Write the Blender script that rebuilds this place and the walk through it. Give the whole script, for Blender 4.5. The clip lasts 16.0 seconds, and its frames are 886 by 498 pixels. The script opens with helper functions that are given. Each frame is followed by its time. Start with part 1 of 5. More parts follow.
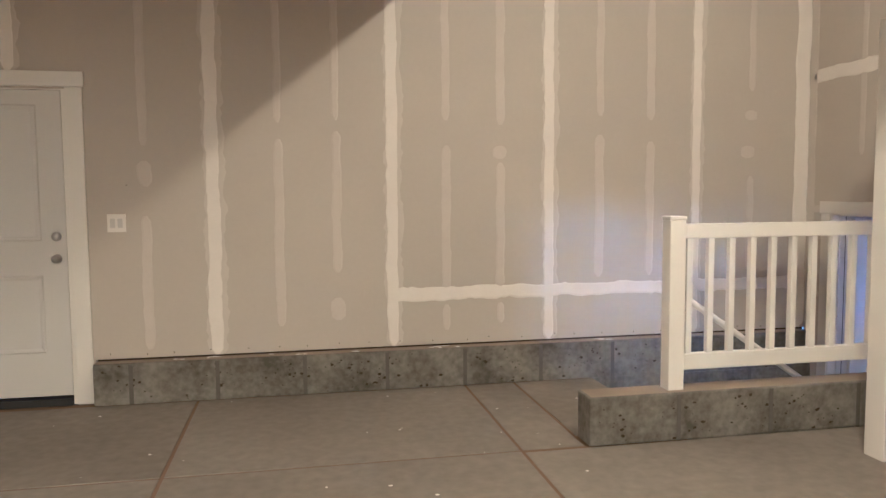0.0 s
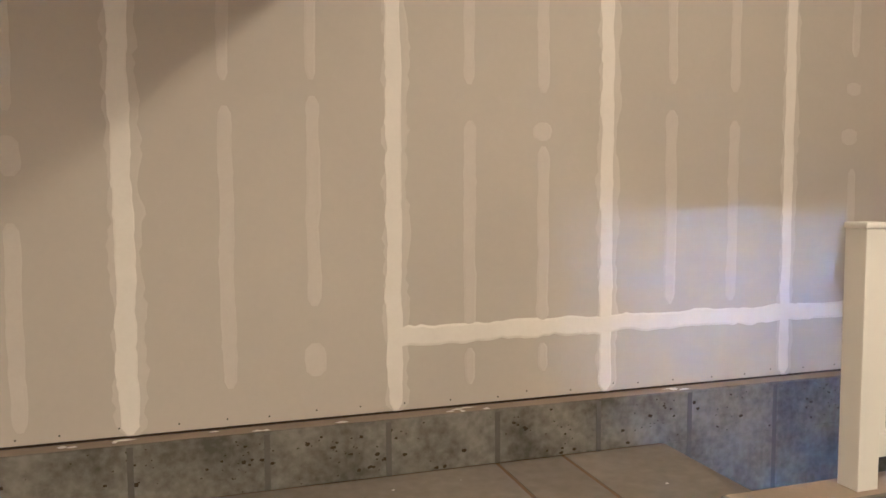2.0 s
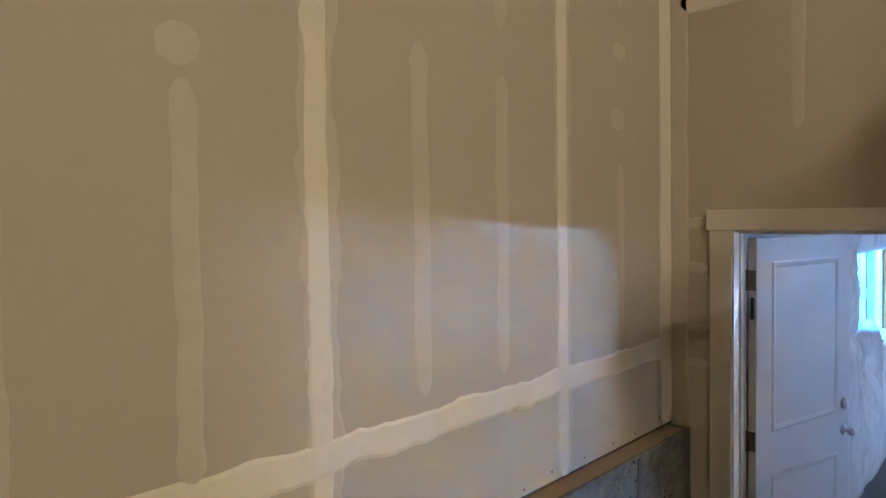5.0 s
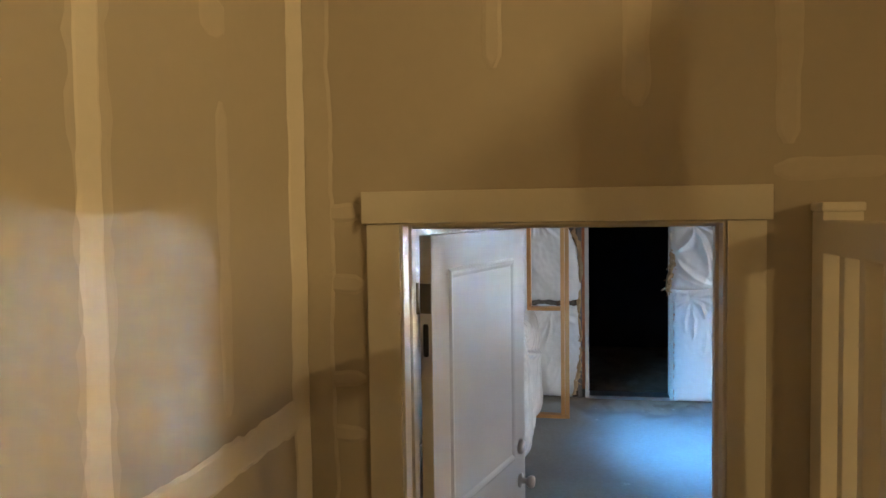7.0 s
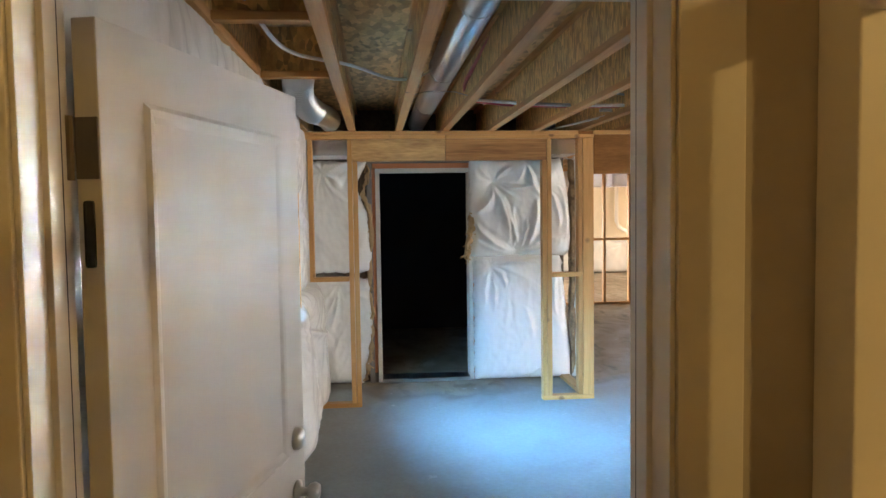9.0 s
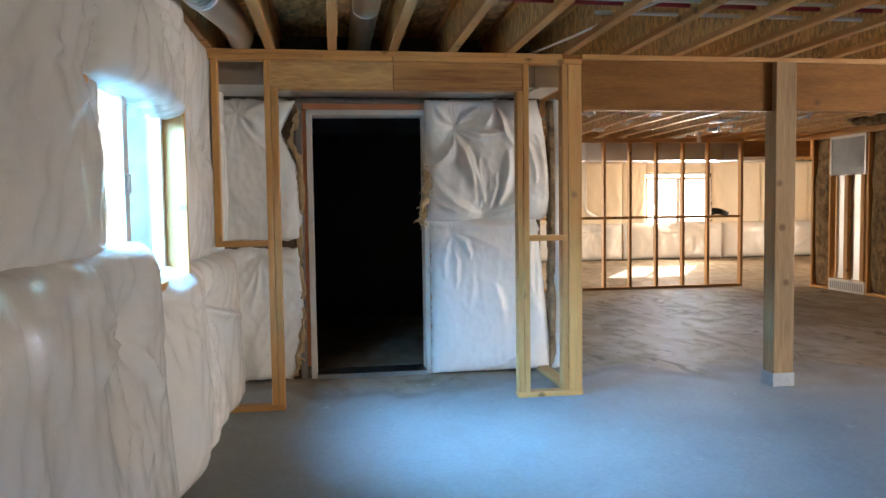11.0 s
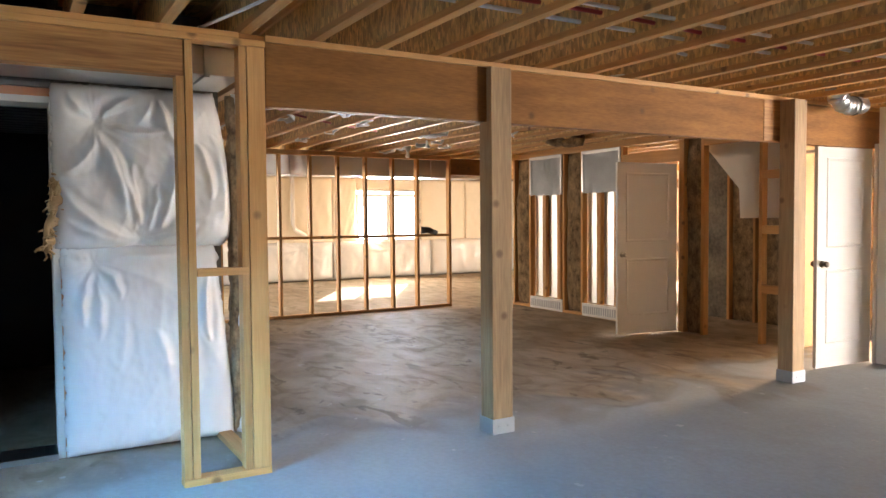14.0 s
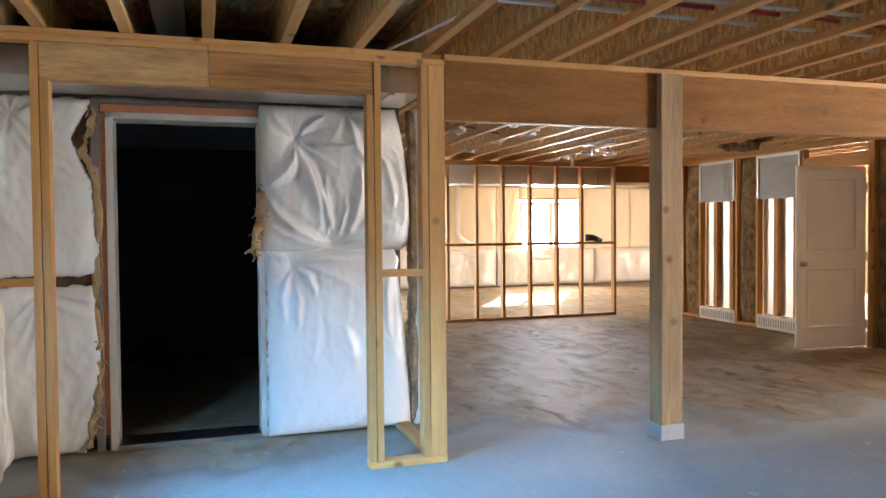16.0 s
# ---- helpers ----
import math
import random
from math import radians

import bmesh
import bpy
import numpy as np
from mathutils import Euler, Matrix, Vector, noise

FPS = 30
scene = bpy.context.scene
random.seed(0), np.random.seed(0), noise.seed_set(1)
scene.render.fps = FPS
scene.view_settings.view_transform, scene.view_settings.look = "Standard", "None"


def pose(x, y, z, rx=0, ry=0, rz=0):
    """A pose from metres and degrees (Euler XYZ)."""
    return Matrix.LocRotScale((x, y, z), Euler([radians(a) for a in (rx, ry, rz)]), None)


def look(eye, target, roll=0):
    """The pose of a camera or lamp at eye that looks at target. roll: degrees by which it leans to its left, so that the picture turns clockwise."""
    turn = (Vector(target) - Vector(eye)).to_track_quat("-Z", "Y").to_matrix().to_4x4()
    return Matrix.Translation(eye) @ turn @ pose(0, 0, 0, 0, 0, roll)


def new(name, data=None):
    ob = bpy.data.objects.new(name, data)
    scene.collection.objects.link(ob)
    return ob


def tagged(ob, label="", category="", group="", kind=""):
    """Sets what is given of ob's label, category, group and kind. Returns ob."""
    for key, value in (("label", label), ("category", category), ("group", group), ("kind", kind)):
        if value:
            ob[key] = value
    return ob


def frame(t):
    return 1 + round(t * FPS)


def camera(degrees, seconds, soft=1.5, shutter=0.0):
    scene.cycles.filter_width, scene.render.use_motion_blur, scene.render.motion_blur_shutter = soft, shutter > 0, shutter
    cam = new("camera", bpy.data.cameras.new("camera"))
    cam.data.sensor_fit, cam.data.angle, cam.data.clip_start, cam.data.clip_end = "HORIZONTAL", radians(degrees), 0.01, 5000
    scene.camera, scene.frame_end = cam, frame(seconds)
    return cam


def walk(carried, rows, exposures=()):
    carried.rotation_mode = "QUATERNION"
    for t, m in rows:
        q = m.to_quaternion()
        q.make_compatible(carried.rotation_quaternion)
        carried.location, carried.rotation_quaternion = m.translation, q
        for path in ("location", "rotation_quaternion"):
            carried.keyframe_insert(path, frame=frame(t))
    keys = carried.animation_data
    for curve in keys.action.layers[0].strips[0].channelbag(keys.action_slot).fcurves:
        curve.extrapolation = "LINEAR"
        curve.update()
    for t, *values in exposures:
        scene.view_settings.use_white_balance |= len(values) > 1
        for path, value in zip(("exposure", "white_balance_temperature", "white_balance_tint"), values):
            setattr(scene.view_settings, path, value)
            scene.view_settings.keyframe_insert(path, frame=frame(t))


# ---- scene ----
cam = camera(61.8, 16.0)
PATH = [
    (0, (0.132, -0.024, 1.488), (0.515, 1.933, 1.334), -0.4),
    (0.5, (0.088, 0.437, 1.495), (0.491, 2.39, 1.343), -0.4),
    (1, (-0.002, 0.905, 1.467), (0.438, 2.85, 1.321), -0.4),
    (1.5, (-0.048, 1.35, 1.455), (0.456, 3.28, 1.308), -0.4),
    (2, (-0.074, 1.81, 1.444), (0.523, 3.713, 1.3), -0.3),
    (2.5, (-0.077, 2.21, 1.48), (0.624, 4.077, 1.322), 0.1),
    (3, (0.008, 2.543, 1.497), (0.828, 4.361, 1.348), -0.2),
    (5.5, (1.077, 4.22, 1.351), (2.741, 5.326, 1.259), -0.7),
    (6, (1.432, 4.424, 1.339), (3.227, 5.299, 1.236), -0.4),
    (6.5, (1.759, 4.586, 1.329), (3.655, 5.214, 1.23), -0.6),
    (7, (2.146, 4.663, 1.322), (4.105, 5.055, 1.223), -0.8),
    (7.5, (2.473, 4.746, 1.297), (4.462, 4.931, 1.197), -0.9),
    (8, (2.749, 4.795, 1.26), (4.746, 4.811, 1.156), -0.9),
    (8.5, (2.993, 4.762, 1.106), (4.988, 4.659, 0.999), -0.9),
    (9, (3.275, 4.739, 0.933), (5.263, 4.558, 0.821), -0.8),
    (11.3, (4.902, 4.49, 0.537), (6.874, 4.17, 0.426), -0.8),
    (11.5, (5.031, 4.456, 0.555), (6.997, 4.101, 0.445), -0.8),
    (12, (5.35, 4.304, 0.537), (7.257, 3.712, 0.426), -0.8),
    (12.5, (5.641, 4.165, 0.542), (7.464, 3.349, 0.432), -0.7),
    (13, (5.808, 4.106, 0.549), (7.56, 3.148, 0.442), -0.7),
    (13.5, (5.792, 4.021, 0.572), (7.512, 3.005, 0.476), -0.6),
    (14, (5.742, 4.004, 0.591), (7.47, 3.001, 0.51), -0.5),
    (14.5, (5.708, 4.063, 0.594), (7.478, 3.134, 0.527), -0.5),
    (15, (5.666, 4.155, 0.579), (7.487, 3.331, 0.52), -0.5),
    (15.5, (5.599, 4.179, 0.575), (7.467, 3.466, 0.52), -0.5),
    (16, (5.583, 4.146, 0.57), (7.486, 3.535, 0.517), -0.5),
]
EXPOSURES = [(0, 2.40, 3990, 24), (3.2, 2.24, 4180, 25), (5.5, 1.50, 4600, 14), (7, 1.52, 6000, 12), (8.4, 1.82, 6750, 12), (9, 1.84, 7100, 12), (11.3, 1.42, 7350, 15), (14, 1.72, 7200, 15), (16, 1.80, 7100, 15)]
walk(cam, [(t, look(eye, target, roll)) for t, eye, target, roll in PATH], EXPOSURES)
F = -0.815          # basement floor
WALL_Y = 5.55       # garage back wall
DOOR_X = 4.37       # garage face of the wall with the basement door
J0 = 1.60           # underside of the joists

# ---- world, sun, daylight, lamps ----
world = bpy.data.worlds.new("sky")
scene.world = world
world.use_nodes = True
wn = world.node_tree.nodes
sky = wn.new("ShaderNodeTexSky")
sky.sky_type, sky.sun_disc = "NISHITA", False
sky.sun_elevation, sky.sun_rotation = radians(21.4), radians(122.5)
world.node_tree.links.new(sky.outputs[0], wn["Background"].inputs[0])
wn["Background"].inputs[1].default_value = 0.06


def lamp(name, kind, m, energy, colour, size=0.1, size_y=None, spread=180):
    data = bpy.data.lights.new(name, kind)
    data.energy, data.color = energy, colour
    if kind == "AREA":
        data.shape, data.size, data.size_y, data.spread = "RECTANGLE", size, size_y or size, radians(spread)
    elif kind == "POINT":
        data.shadow_soft_size = size
    ob = new(name, data)
    ob.matrix_world = m
    return ob


sun = lamp("sun", "SUN", look((40.1, -15.3, F + 10), (18.6, -1.6, F)), 5.0, (1.0, 0.9, 0.76))
sun.data.angle = radians(0.6)
WARM = (1.0, 0.675, 0.25)
lamp("garage_bulb", "POINT", pose(2.1, 2.0, 3.95), 76, WARM, 0.05)
lamp("garage_strip_light", "AREA", pose(-1.6, -1.6, 3.10), 158, WARM, 0.35, 0.25)
SKY = (0.15, 0.50, 1.0)
lamp("daylight_side_window", "AREA", look((7.25, 6.66, 1.80), (9.6, 3.4, -0.3)), 700, SKY, 3.1, 1.0)
lamp("daylight_far_window", "AREA", look((21.75, -3.8, 0.33), (4.4, 4.8, 0.9)), 20, (0.54, 0.74, 1.0), 1.7, 0.45, 24)
# Added warm lamp stands in for sunlight bounced about the far room.
lamp("far_room_bounce_fill", "AREA", look((21.7, -3.9, 0.45), (13, 0.2, 0.9)), 60, (1.0, 0.90, 0.74), 1.6, 0.9)
lamp("daylight_north_window", "AREA", look((19.3, 2.86, 0.35), (15.5, -3.0, 0.7)), 95, (1.0, 0.93, 0.82), 2.3, 1.0)
# Fill lamp added in an unseen south opening to brighten the right side.
lamp("added_south_fill", "AREA", look((6.6, -8.85, 0.15), (11.0, -4.0, 0.0)), 50, (0.86, 0.93, 1.0), 3.3, 1.9, 110)
# Another added fill, in an unseen west opening, for doors, beam and floor.
lamp("added_west_fill", "AREA", look((4.6, -5.4, 0.2), (10.0, -1.6, -0.5)), 118, (0.97, 0.97, 0.97), 2.5, 1.9, 120)
lamp("daylight_hall_window", "AREA", look((10.65, -6.6, 0.55), (10.3, -1.5, -0.8)), 230, (1.0, 0.80, 0.62), 0.9, 1.0)
# Fill added at a windowless wall, tilted up to lift the far room's joists.
lamp("added_far_room_fill", "AREA", look((16.4, -8.9, 0.2), (15.5, -1, 1.4)), 230, (1.0, 0.91, 0.78), 2.4, 1.1)


# ---- materials ----
def material(name, base, other=None, rough=0.6, scale=6.0, fine=60.0, stretch=(1, 1, 1), bump=0.15, metal=0.0, amount=0.6, detail=6, island=0.0, trans=0.0, spec=0.5, sharp=0.25, knots=False, flakes=0.0, coat=0.0, glow=None):
    m = bpy.data.materials.new(name)
    m.use_nodes = True
    nt = m.node_tree
    n, link = nt.nodes, nt.links.new
    b = n["Principled BSDF"]
    other = other or tuple(c * 0.75 for c in base)
    tc, mp = n.new("ShaderNodeTexCoord"), n.new("ShaderNodeMapping")
    mp.inputs["Scale"].default_value = stretch
    link(tc.outputs["Object"], mp.inputs[0])
    info = n.new("ShaderNodeObjectInfo")
    shift = n.new("ShaderNodeVectorMath")
    shift.operation = "SCALE"
    shift.inputs[0].default_value = (37, 91, 53)
    link(info.outputs["Random"], shift.inputs["Scale"])
    link(shift.outputs[0], mp.inputs["Location"])
    big, small = n.new("ShaderNodeTexNoise"), n.new("ShaderNodeTexNoise")
    for tex, s in ((big, scale), (small, fine)):
        tex.inputs["Scale"].default_value, tex.inputs["Detail"].default_value = s, detail
        link(mp.outputs[0], tex.inputs["Vector"])
    ramp = n.new("ShaderNodeMapRange")
    ramp.inputs["From Min"].default_value, ramp.inputs["From Max"].default_value = 0.5 - sharp, 0.5 + sharp
    mix = n.new("ShaderNodeMath")
    mix.operation = "MULTIPLY_ADD"
    mix.inputs[1].default_value, mix.inputs[2].default_value = 0.4, 0.0
    link(small.outputs["Fac"], mix.inputs[0])
    add = n.new("ShaderNodeMath")
    add.operation = "MULTIPLY_ADD"
    add.inputs[1].default_value = 0.6
    link(big.outputs["Fac"], add.inputs[0])
    link(mix.outputs[0], add.inputs[2])
    link(add.outputs[0], ramp.inputs["Value"])
    col = n.new("ShaderNodeMix")
    col.data_type = "RGBA"
    col.inputs["A"].default_value, col.inputs["B"].default_value = (*base, 1), (*other, 1)
    scaled = n.new("ShaderNodeMath")
    scaled.operation = "MULTIPLY"
    scaled.inputs[1].default_value = amount
    link(ramp.outputs[0], scaled.inputs[0])
    link(scaled.outputs[0], col.inputs["Factor"])
    out = col.outputs["Result"]
    if knots:
        vor = n.new("ShaderNodeTexVoronoi")
        vor.inputs["Scale"].default_value = 5.5
        warp = n.new("ShaderNodeVectorMath")
        warp.operation = "MULTIPLY_ADD"
        warp.inputs[1].default_value = (1, 1, 1)
        link(tc.outputs["Object"], warp.inputs[0])
        link(shift.outputs[0], warp.inputs[2])
        link(warp.outputs[0], vor.inputs["Vector"])
        spot = n.new("ShaderNodeMapRange")
        spot.inputs["From Min"].default_value, spot.inputs["From Max"].default_value = 0.09, 0.20
        spot.inputs["To Min"].default_value, spot.inputs["To Max"].default_value = 0.75, 0.0
        link(vor.outputs["Distance"], spot.inputs["Value"])
        kn = n.new("ShaderNodeMix")
        kn.data_type = "RGBA"
        kn.inputs["B"].default_value = (0.10, 0.045, 0.018, 1)
        few, rare = n.new("ShaderNodeSeparateColor"), n.new("ShaderNodeMath")
        link(vor.outputs["Color"], few.inputs[0])
        rare.operation = "GREATER_THAN"
        rare.inputs[1].default_value = 0.5
        link(few.outputs[0], rare.inputs[0])
        both = n.new("ShaderNodeMath")
        both.operation = "MULTIPLY"
        link(spot.outputs[0], both.inputs[0])
        link(rare.outputs[0], both.inputs[1])
        link(both.outputs[0], kn.inputs["Factor"])
        link(out, kn.inputs["A"])
        out = kn.outputs["Result"]
    if flakes:
        vor = n.new("ShaderNodeTexVoronoi")
        vor.inputs["Scale"].default_value = flakes
        link(mp.outputs[0], vor.inputs["Vector"])
        cell = n.new("ShaderNodeMapRange")
        cell.inputs["To Min"].default_value, cell.inputs["To Max"].default_value = 0.62, 1.45
        sep = n.new("ShaderNodeSeparateColor")
        link(vor.outputs["Color"], sep.inputs[0])
        link(sep.outputs[0], cell.inputs["Value"])
        hs = n.new("ShaderNodeHueSaturation")
        link(cell.outputs[0], hs.inputs["Value"])
        link(out, hs.inputs["Color"])
        out = hs.outputs[0]
    if island:
        vary = n.new("ShaderNodeHueSaturation")
        rng = n.new("ShaderNodeMapRange")
        rng.inputs["To Min"].default_value, rng.inputs["To Max"].default_value = 1 - island, 1 + island
        link(info.outputs["Random"], rng.inputs["Value"])
        link(rng.outputs[0], vary.inputs["Value"])
        link(out, vary.inputs["Color"])
        out = vary.outputs[0]
    link(out, b.inputs["Base Color"])
    b.inputs["Roughness"].default_value, b.inputs["Metallic"].default_value = rough, metal
    b.inputs["Specular IOR Level"].default_value = spec
    b.inputs["Coat Weight"].default_value = coat
    b.inputs["Transmission Weight"].default_value = trans
    if bump:
        bp = n.new("ShaderNodeBump")
        bp.inputs["Strength"].default_value, bp.inputs["Distance"].default_value = bump, 0.01
        link(add.outputs[0], bp.inputs["Height"])
        link(bp.outputs[0], b.inputs["Normal"])
    if glow:
        b.inputs["Emission Color"].default_value, b.inputs["Emission Strength"].default_value = (*glow[0], 1), glow[1]
    return m


M_DRYWALL = material("drywall_paper", (0.45, 0.40, 0.335), (0.40, 0.355, 0.295), 0.75, 1.3, 30, bump=0.03)
M_MUD = material("joint_compound", (0.70, 0.65, 0.58), (0.60, 0.55, 0.48), 0.8, 7, 50, bump=0.10)
M_MUD_THIN = material("thin_joint_compound", (0.525, 0.476, 0.412), (0.448, 0.40, 0.337), 0.8, 7, 50, bump=0.08)
M_SLAB = material("garage_concrete", (0.235, 0.205, 0.165), (0.125, 0.104, 0.078), 0.8, 0.8, 14, bump=0.06, amount=0.9, sharp=0.2, detail=7)
M_STEM = material("foundation_concrete", (0.20, 0.182, 0.148), (0.058, 0.052, 0.04), 0.85, 3.2, 26, bump=0.35, amount=0.95, sharp=0.15, detail=9)
M_SEAM = material("form_seam_stain", (0.075, 0.07, 0.06), (0.13, 0.12, 0.105), 0.9, 9, 50, bump=0.3)
M_JOINT = material("dusty_joint", (0.16, 0.10, 0.058), None, 0.9, 8, 60, bump=0.2)


def basement_floor():
    """Two pours of troweled concrete: a clean grey one, tinted blue in place of cool daylight, and, past an uneven
    border, a brown-stained one with trowel arcs and scuffs.
    """
    m = bpy.data.materials.new("basement_concrete")
    m.use_nodes = True
    n, link = m.node_tree.nodes, m.node_tree.links.new
    b = n["Principled BSDF"]
    co = n.new("ShaderNodeTexCoord").outputs["Object"]

    def tex(scale, detail, distortion=0.0, stretch=(1, 1, 1), turn=0.0):
        mp, t = n.new("ShaderNodeMapping"), n.new("ShaderNodeTexNoise")
        mp.inputs["Scale"].default_value, mp.inputs["Rotation"].default_value = stretch, (0, 0, radians(turn))
        t.inputs["Scale"].default_value, t.inputs["Detail"].default_value, t.inputs["Distortion"].default_value = scale, detail, distortion
        link(co, mp.inputs[0])
        link(mp.outputs[0], t.inputs["Vector"])
        return t.outputs["Fac"]

    def span(value, a, z, lo=0.0, hi=1.0):
        r = n.new("ShaderNodeMapRange")
        for k, v in zip(("From Min", "From Max", "To Min", "To Max"), (a, z, lo, hi)):
            r.inputs[k].default_value = v
        link(value, r.inputs["Value"])
        return r.outputs[0]

    def calc(op, a, c):
        k = n.new("ShaderNodeMath")
        k.operation = op
        for i, v in enumerate((a, c)):
            if isinstance(v, float):
                k.inputs[i].default_value = v
            else:
                link(v, k.inputs[i])
        return k.outputs[0]

    def blend(fac, a, c):
        k = n.new("ShaderNodeMix")
        k.data_type = "RGBA"
        link(fac, k.inputs["Factor"])
        for key, v in (("A", a), ("B", c)):
            if isinstance(v, tuple):
                k.inputs[key].default_value = (*v, 1)
            else:
                link(v, k.inputs[key])
        return k.outputs["Result"]

    sep = n.new("ShaderNodeSeparateXYZ")
    link(co, sep.inputs[0])
    swirl = tex(1.3, 5, 1.6, (0.75, 1.35, 1), 22)
    arcs = tex(2.2, 7, 1.8, (0.85, 1.25, 1), 14)
    grain = tex(34, 6)
    cloud = tex(0.55, 4, 0.6)
    edge = calc("ADD", sep.outputs[0], calc("MULTIPLY", span(tex(0.7, 3, 0.8), 0.3, 0.7, -1.0, 1.0), 0.75))
    pour = span(edge, 10.05, 10.6)
    rim = calc("MULTIPLY", span(edge, 9.9, 10.15), span(edge, 10.5, 10.2))
    # The blue in this grey carries the window's cool daylight.
    clean = blend(span(cloud, 0.35, 0.65), (0.32, 0.35, 0.36), (0.27, 0.29, 0.295))
    clean = blend(calc("MULTIPLY", span(arcs, 0.52, 0.72), 0.30), clean, (0.27, 0.26, 0.245))
    stained = blend(span(swirl, 0.36, 0.64), (0.36, 0.30, 0.228), (0.25, 0.20, 0.142))
    stained = blend(calc("MULTIPLY", span(arcs, 0.50, 0.66), 0.55), stained, (0.17, 0.132, 0.09))
    col = blend(pour, clean, stained)
    col = blend(calc("MULTIPLY", rim, 0.45), col, (0.17, 0.145, 0.12))
    scuff = calc("MULTIPLY", span(tex(2.4, 7, 1.4, (0.7, 1.5, 1), 30), 0.60, 0.66), span(cloud, 0.47, 0.56))
    col = blend(calc("MULTIPLY", scuff, calc("MULTIPLY", pour, 0.6)), col, (0.075, 0.058, 0.042))
    speck = span(tex(9, 3), 0.70, 0.76)
    col = blend(calc("MULTIPLY", speck, 0.5), col, (0.50, 0.48, 0.45))
    col = blend(span(grain, 0.3, 0.7, 0.0, 0.16), col, (0.12, 0.105, 0.09))
    link(col, b.inputs["Base Color"])
    sheen = calc("ADD", span(arcs, 0.35, 0.65, 0.72, 0.90), calc("MULTIPLY", pour, -0.06))
    link(sheen, b.inputs["Roughness"])
    b.inputs["Specular IOR Level"].default_value = 0.12
    bump = n.new("ShaderNodeBump")
    bump.inputs["Strength"].default_value, bump.inputs["Distance"].default_value = 0.5, 0.02
    rough = calc("MULTIPLY", calc("ADD", calc("MULTIPLY", pour, 0.75), 0.25), calc("ADD", swirl, calc("MULTIPLY", arcs, 0.7)))
    link(calc("ADD", rough, calc("MULTIPLY", grain, 0.05)), bump.inputs["Height"])
    link(bump.outputs[0], b.inputs["Normal"])
    return m


M_BASE = basement_floor()
M_TRIM = material("white_trim_paint", (0.66, 0.62, 0.56), (0.60, 0.56, 0.50), 0.45, 3, 70, bump=0.02)
M_DOOR = material("white_door_paint", (0.55, 0.525, 0.49), (0.50, 0.475, 0.44), 0.6, 3, 80, bump=0.02, spec=0.3)
# Paler copy of the door paint, making up for light that misses door_3.
M_DOOR_LIT = material("brightened_door_paint", (0.78, 0.76, 0.72), (0.72, 0.70, 0.66), 0.5, 3, 80, bump=0.02, spec=0.4)
M_VINYL = material("white_vinyl", (0.70, 0.66, 0.60), (0.65, 0.61, 0.55), 0.38, 3, 70, bump=0.01)
M_NICKEL = material("satin_nickel", (0.55, 0.53, 0.50), None, 0.28, 20, 200, metal=1.0, bump=0.0)
M_HINGE = material("bronze_hinge", (0.20, 0.17, 0.13), None, 0.4, 20, 200, metal=1.0, bump=0.0)
M_BLACK = material("black_gasket", (0.015, 0.015, 0.016), None, 0.6, 10, 80, bump=0.0)
PINE, PINE2 = (0.62, 0.335, 0.118), (0.34, 0.145, 0.038)
M_PINE_X = material("pine_along_x", PINE, PINE2, 0.62, 3, 16, (0.35, 9, 9), 0.12, island=0.16, amount=0.85, knots=True)
M_PINE_Y = material("pine_along_y", PINE, PINE2, 0.62, 3, 16, (9, 0.35, 9), 0.12, island=0.16, amount=0.85, knots=True)
M_PINE_Z = material("pine_along_z", PINE, PINE2, 0.62, 3, 16, (9, 9, 0.35), 0.12, island=0.16, amount=0.85, knots=True)
M_LVL = material("fir_beam", (0.285, 0.122, 0.032), (0.15, 0.058, 0.014), 0.75, 2.2, 20, (3, 0.8, 6), 0.15, island=0.08, amount=0.9, knots=True, sharp=0.16, spec=0.25)
M_HEADER = material("knotty_header_pine", (0.50, 0.245, 0.08), (0.20, 0.08, 0.022), 0.62, 2.4, 12, (6, 0.4, 8), 0.12, amount=0.95, knots=True, sharp=0.14)
M_KNOTTY = material("blond_knotty_pine", (0.66, 0.41, 0.165), (0.27, 0.125, 0.04), 0.62, 2.0, 10, (5, 1.0, 6), 0.12, amount=0.95, knots=True, sharp=0.16)
# Near-black put in as the shade inside the sill gap and air holes.
M_RECESS_SHADE = material("recess_shade", (0.022, 0.014, 0.010), (0.05, 0.030, 0.018), 0.9, 9, 60, bump=0.2)
M_LEDGE = material("dusty_ledge", (0.29, 0.225, 0.16), (0.19, 0.15, 0.105), 0.85, 4, 40, bump=0.2)
M_POST = material("weathered_fir_post", (0.42, 0.26, 0.125), (0.19, 0.11, 0.05), 0.7, 2.0, 14, (5, 5, 0.4), 0.15, knots=True, sharp=0.16, amount=0.9)
M_OSB = material("osb_web", (0.64, 0.41, 0.17), (0.40, 0.22, 0.075), 0.75, 22, 80, (1.6, 1, 0.55), 0.2, sharp=0.16, amount=0.8, flakes=38)
M_OSB_DECK = material("osb_deck", (0.58, 0.38, 0.18), (0.36, 0.22, 0.10), 0.8, 14, 60, (0.4, 1, 1), 0.15, sharp=0.16, flakes=30)
M_PLASTIC = material("white_vinyl_facing", (0.71, 0.70, 0.67), (0.63, 0.62, 0.59), 0.27, 5.0, 22, bump=0.45, detail=4)
M_FACING = material("tan_far_facing", (0.72, 0.63, 0.48), (0.62, 0.52, 0.36), 0.5, 1.6, 20, bump=0.2)
